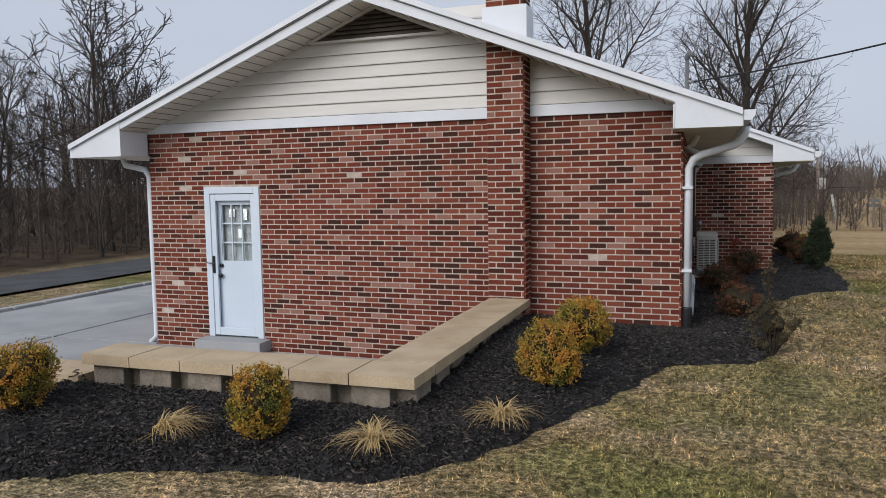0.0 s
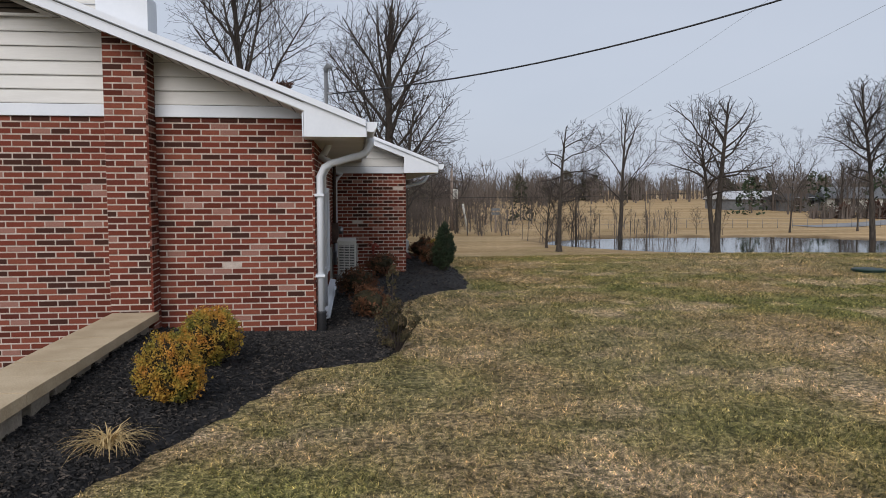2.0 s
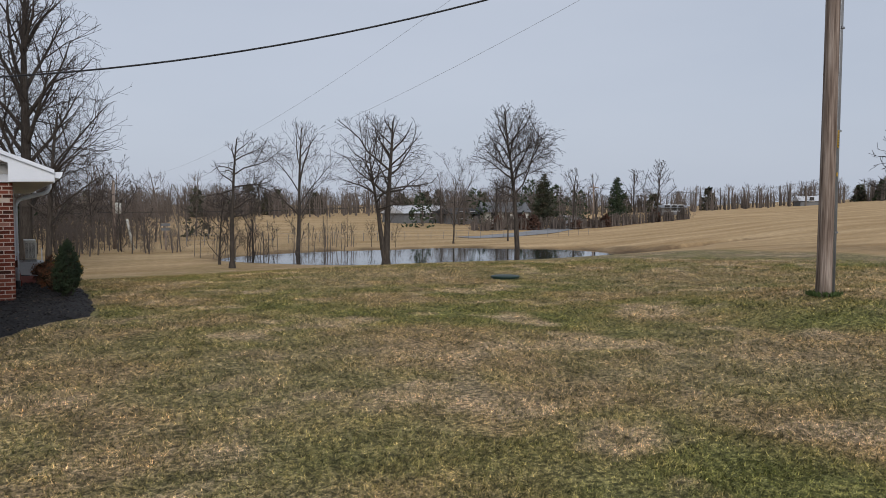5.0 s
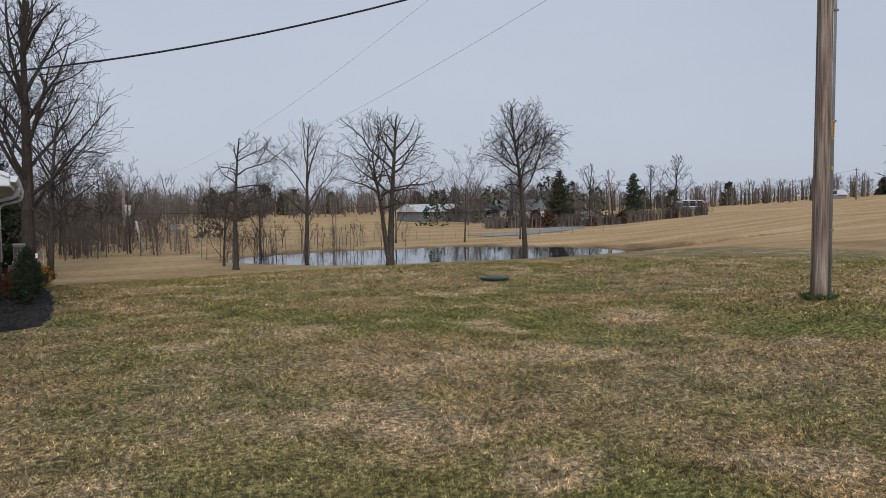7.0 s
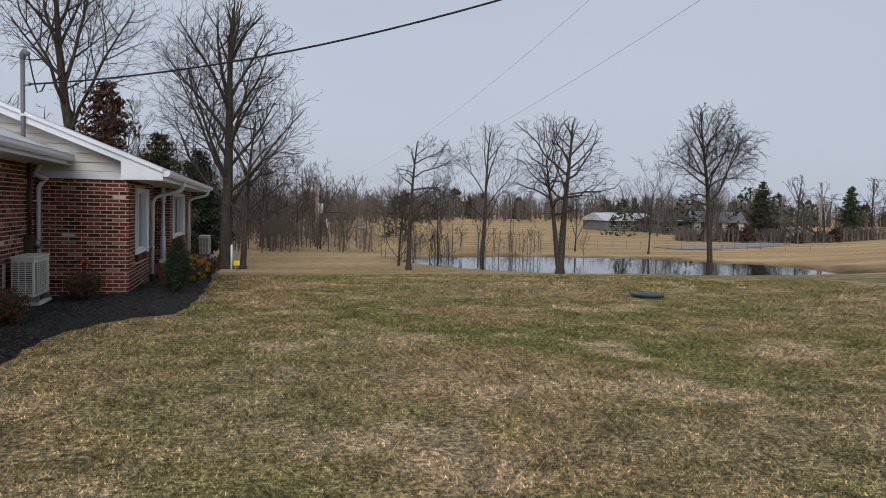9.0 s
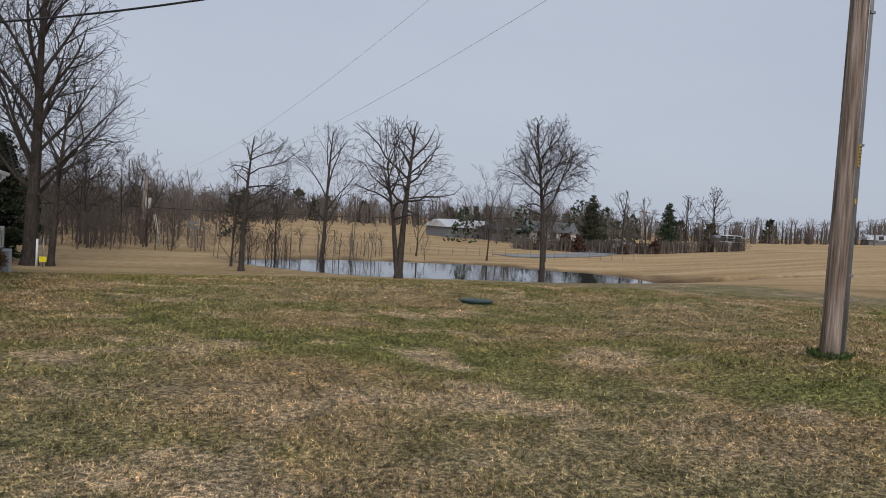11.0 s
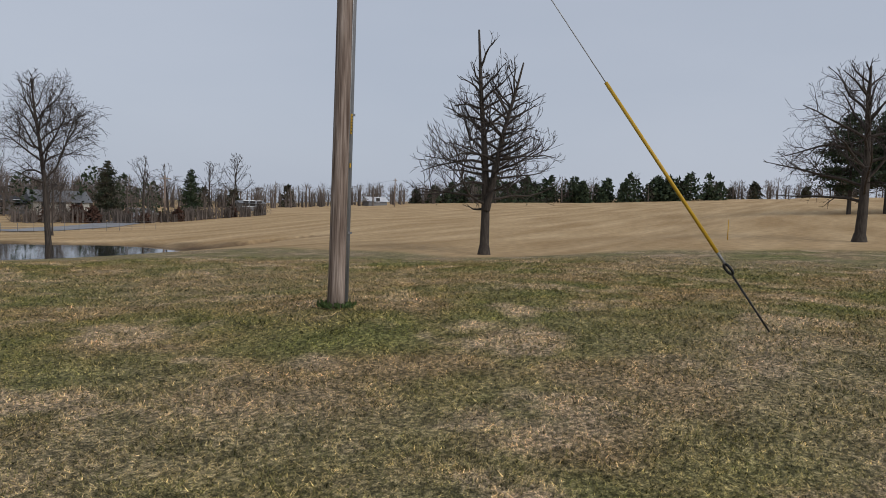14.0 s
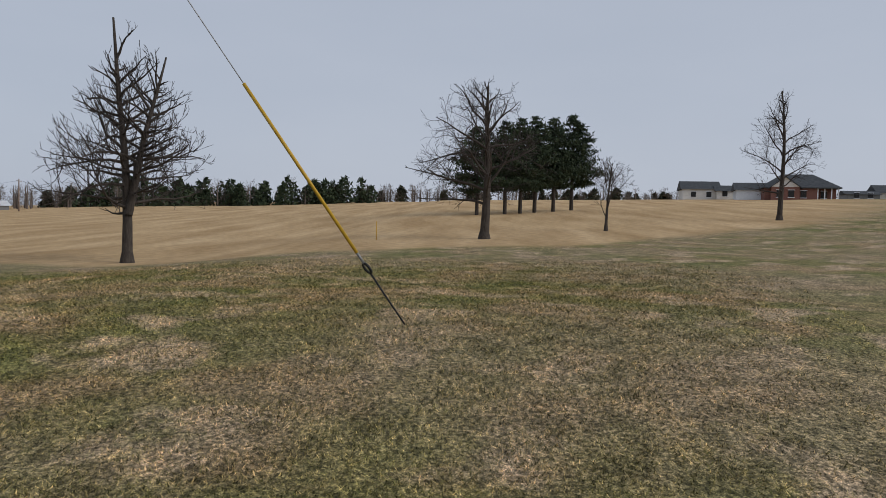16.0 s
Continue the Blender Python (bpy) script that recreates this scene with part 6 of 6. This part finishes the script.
ys_ = thing("yard_sign", "small yellow sign on a stake by the trees", "sign", (2.62, 40.0, land(2.62, 40.0)))
tube("stake", [(0, 0, -0.1), (0, 0, 1.4)], 0.025, M_STEEL, ys_)
box("board", (-0.15, -0.04, 0.25), (0.15, -0.0, 0.5), M_SIGN, ys_)
mp = thing("marker_post", "white marker post beside the large tree", "post", (2.35, 40.4, land(2.35, 40.4)))
tube("shaft", [(0, 0, -0.1), (0, 0, 1.3)], 0.05, M_WHITE, mp)
fence = thing("field_fence", "wire fence on thin posts across the pond", "fence")
for k in range(34):
    x, y = 10 + k * 1.5, 66.0 - 0.02 * k
    tube("post", [(x, y, land(x, y) - 0.1), (x, y, land(x, y) + 0.8)], 0.02, M_CONDUIT, fence, "", 5)
for h in (0.4, 0.9):
    tube("fence_wire", [(10 + k * 1.5, 66.0 - 0.02 * k, land(10 + k * 1.5, 66) + h) for k in range(34)], 0.008, M_STEEL, fence, "", 3)

tuft = thing("grass_tuft", "dark green uncut grass round the pole's foot", "grass", (POLE.x, POLE.y, POLE.z))
rt = np.random.default_rng(8)
an = rt.uniform(0, 6.28, 420)
rr = rt.uniform(0.12, 0.27, 420)
leaves("blade_ring", np.stack([np.cos(an) * rr, np.sin(an) * rr, rt.uniform(0.0, 0.05, 420)], 1), 0.022, M_TUFT, tuft, seed=8, long=2.6, up=2.0)["kind"] = "stuff"

# ---- turf blades near the walk ----
rg = np.random.default_rng(99)
NB = 700000
ga = rg.uniform(-0.75, 1.85, NB)
gd = 1.5 + 22.5 * rg.uniform(0, 1, NB) ** 1.35
orig = np.array([(0.0, 0.0), (1.2, 0.6), (2.9, 0.8), (4.2, 1.6)])[rg.integers(0, 4, NB)]
gx_, gy_ = orig[:, 0] + np.sin(ga) * gd, orig[:, 1] + np.cos(ga) * gd
edge_pts = np.array([tuple(bed_edge(i / 200)) for i in range(201)])
inner_pts = np.array([tuple(bed_inner(i / 200)) for i in range(201)])


def inside(px, py, poly):
    hit = np.zeros(len(px), bool)
    j = len(poly) - 1
    for i in range(len(poly)):
        xi, yi, xj, yj = *poly[i], *poly[j]
        cond = ((yi > py) != (yj > py)) & (px < (xj - xi) * (py - yi) / (yj - yi + 1e-12) + xi)
        hit ^= cond
        j = i
    return hit


keep = ~inside(gx_, gy_, np.concatenate([edge_pts, inner_pts[::-1]]))
keep &= ~((gx_ < -1.75) & (gy_ > 4.0)) & ~((gx_ < EX + 0.05) & (gy_ > GY - 0.3)) & ~((gx_ < VX + 0.6) & (gy_ > 13.0)) & ~((gx_ < 0.9) & (gy_ > 8.4))
gx_, gy_, gd = gx_[keep], gy_[keep], gd[keep]
n = len(gx_)
gz_ = np.array([land(x, y) for x, y in zip(gx_, gy_)])
clump = np.array([noise.noise((x * 1.7, y * 1.7, 3.0)) for x, y in zip(gx_, gy_)])
hh = (0.012 + 0.018 * rg.uniform(0, 1, n)) * (1 + 0.8 * np.clip(clump, -0.6, 1)) * (1 + gd * 0.02)
wa, le = rg.uniform(0, 6.28, n), rg.normal(0, 1.3, (n, 2))
wb = (0.002 + 0.0004 * gd) * rg.uniform(0.7, 1.3, n)
a3 = np.stack([gx_ - np.cos(wa) * wb, gy_ - np.sin(wa) * wb, gz_ - 0.004], 1)
b3 = np.stack([gx_ + np.cos(wa) * wb, gy_ + np.sin(wa) * wb, gz_ - 0.004], 1)
c3 = np.stack([gx_ + le[:, 0] * hh, gy_ + le[:, 1] * hh, gz_ + hh], 1)
tv = np.stack([a3, b3, c3], 1).reshape(-1, 3)
me = bpy.data.meshes.new("grass")
me.vertices.add(3 * n)
me.vertices.foreach_set("co", tv.astype(np.float32).ravel())
me.loops.add(3 * n)
me.loops.foreach_set("vertex_index", np.arange(3 * n, dtype=np.int32))
me.polygons.add(n)
me.polygons.foreach_set("loop_start", np.arange(0, 3 * n, 3, dtype=np.int32))
me.polygons.foreach_set("loop_total", np.full(n, 3, dtype=np.int32))
me.update(calc_edges=True)
me.validate()
me.materials.append(M_BLADE)
grass = tagged(new("grass", me), "short patchy half-dormant lawn grass blades", "grass", kind="stuff")

# ---- bricks, the nearest ones singly ----
BL, BH, OUT, IN = 0.1915, 0.0555, 0.003, 0.02


def brick_mesh(length, axis):
    """One brick with its front a little proud: axis 'x' for walls that face south, 'y' for walls that face east."""
    h, c = BH / 2, 0.002
    a = length / 2
    if axis == "x":
        v = [(-a, IN, -h), (a, IN, -h), (a, IN, h), (-a, IN, h), (-a + c, -OUT, -h + c), (a - c, -OUT, -h + c), (a - c, -OUT, h - c), (-a + c, -OUT, h - c)]
    else:
        v = [(-IN, -a, -h), (-IN, a, -h), (-IN, a, h), (-IN, -a, h), (OUT, -a + c, -h + c), (OUT, a - c, -h + c), (OUT, a - c, h - c), (OUT, -a + c, h - c)]
    return v, [(4, 5, 6, 7), (0, 1, 5, 4), (1, 2, 6, 5), (2, 3, 7, 6), (3, 0, 4, 7)]


brick_cache = {}


def lay_bricks(parent, axis, face, lo, hi, z0, z1, holes=(), single=None, start=0):
    """Running bond on one wall face; bricks within the stretch 'single' are objects, the rest one mesh."""
    r = np.random.default_rng(int(abs(face * 100)) + start)
    v, f, count = [], [], 0
    rows = int((z1 - z0) / COURSE + 0.5)
    for k in range(rows):
        z = z1 - COURSE * (k + 0.5)
        p = lo - (PITCH / 2 if (k + start) % 2 else 0)
        while p < hi:
            a, b = max(p, lo), min(p + BL, hi)
            p += PITCH
            if b - a < 0.03 or any(a < h[1] and b > h[0] and z + BH / 2 > h[2] and z - BH / 2 < h[3] for h in holes):
                cut = [h for h in holes if a < h[1] and b > h[0] and z + BH / 2 > h[2] and z - BH / 2 < h[3]]
                if b - a < 0.03 or not cut:
                    continue
                h = cut[0]
                if h[0] - a > 0.04:
                    b = h[0] - 0.006
                elif b - h[1] > 0.04:
                    a = h[1] + 0.006
                else:
                    continue
            L, m = round(b - a, 3), (a + b) / 2
            jit = r.normal(0, 0.0012)
            at = (m, face + jit, z) if axis == "x" else (face + jit, m, z)
            if single and single[0] <= m <= single[1] and single[2] <= z <= single[3] and count < 300:
                key = (L, axis)
                if key not in brick_cache:
                    bmv, bmf = brick_mesh(L, axis)
                    q = bpy.data.meshes.new("brick")
                    q.from_pydata(bmv, [], bmf)
                    q.materials.append(M_BRICK)
                    brick_cache[key] = q
                o = new("brick", brick_cache[key])
                o.parent = parent
                o.location = at
                count += 1
            else:
                bmv, bmf = brick_mesh(L, axis)
                first = len(v)
                v += [(x + at[0], y + at[1], w + at[2]) for x, y, w in bmv]
                f += [tuple(i + first for i in face_) for face_ in bmf]
    o = mesh_object("bricks", v, f, M_BRICKS, parent)
    o["kind"] = "stuff"


lay_bricks(wall_south, "x", GY, WX, CX0 + 0.02, BASE, SILL, ((D0, D1, -0.5, DT),))
lay_bricks(wall_south, "x", GY, CX1 - 0.02, EX + 0.004, BASE, SILL, (), (-1.92, 0.0, 0.0, 2.5), start=1)
lay_bricks(wall_east, "y", EX, GY - 0.004, WY, BASE, 2.25, ((W1[0], W1[1], W1[2] - 0.13, W1[3]),), (8.6, 10.4, -0.1, 2.3), start=1)
lay_bricks(wall_wing_front, "x", WY, EX, VX + 0.004, BASE, WTOP, (), (-0.2, 1.3, -0.2, 1.9))
lay_bricks(wall_wing_east, "y", VX, WY - 0.004, PORCH[0], BASE, WTOP, ((W2[0], W2[1], W2[2] - 0.13, W2[3]),), (15.0, 16.6, -0.3, 2.0))
lay_bricks(wall_wing_east, "y", VX, PORCH[1], WEND, BASE, WTOP, ((W3[0], W3[1], W3[2] - 0.13, W3[3]),))
lay_bricks(wall_wing_east, "y", VX - 1.0, PORCH[0], PORCH[1], BASE, WTOP, ((19.25, 20.25, -0.8, 1.95),))
lay_bricks(wall_wing_east, "x", PORCH[1], VX - 1.0, VX + 0.002, BASE, WTOP)
lay_bricks(chimney, "x", CY + 0.006, CX0 + 0.006, CX1 - 0.006, BASE, 3.36, (), (-3, 0, 0.25, 3.2))
lay_bricks(chimney, "x", CY + 0.006, CX0 + 0.006, CX1 - 0.006, 3.66, 4.75, (), start=1)
lay_bricks(chimney, "y", CX1 - 0.006, CY, GY + 0.02, BASE, 4.75, (), None)
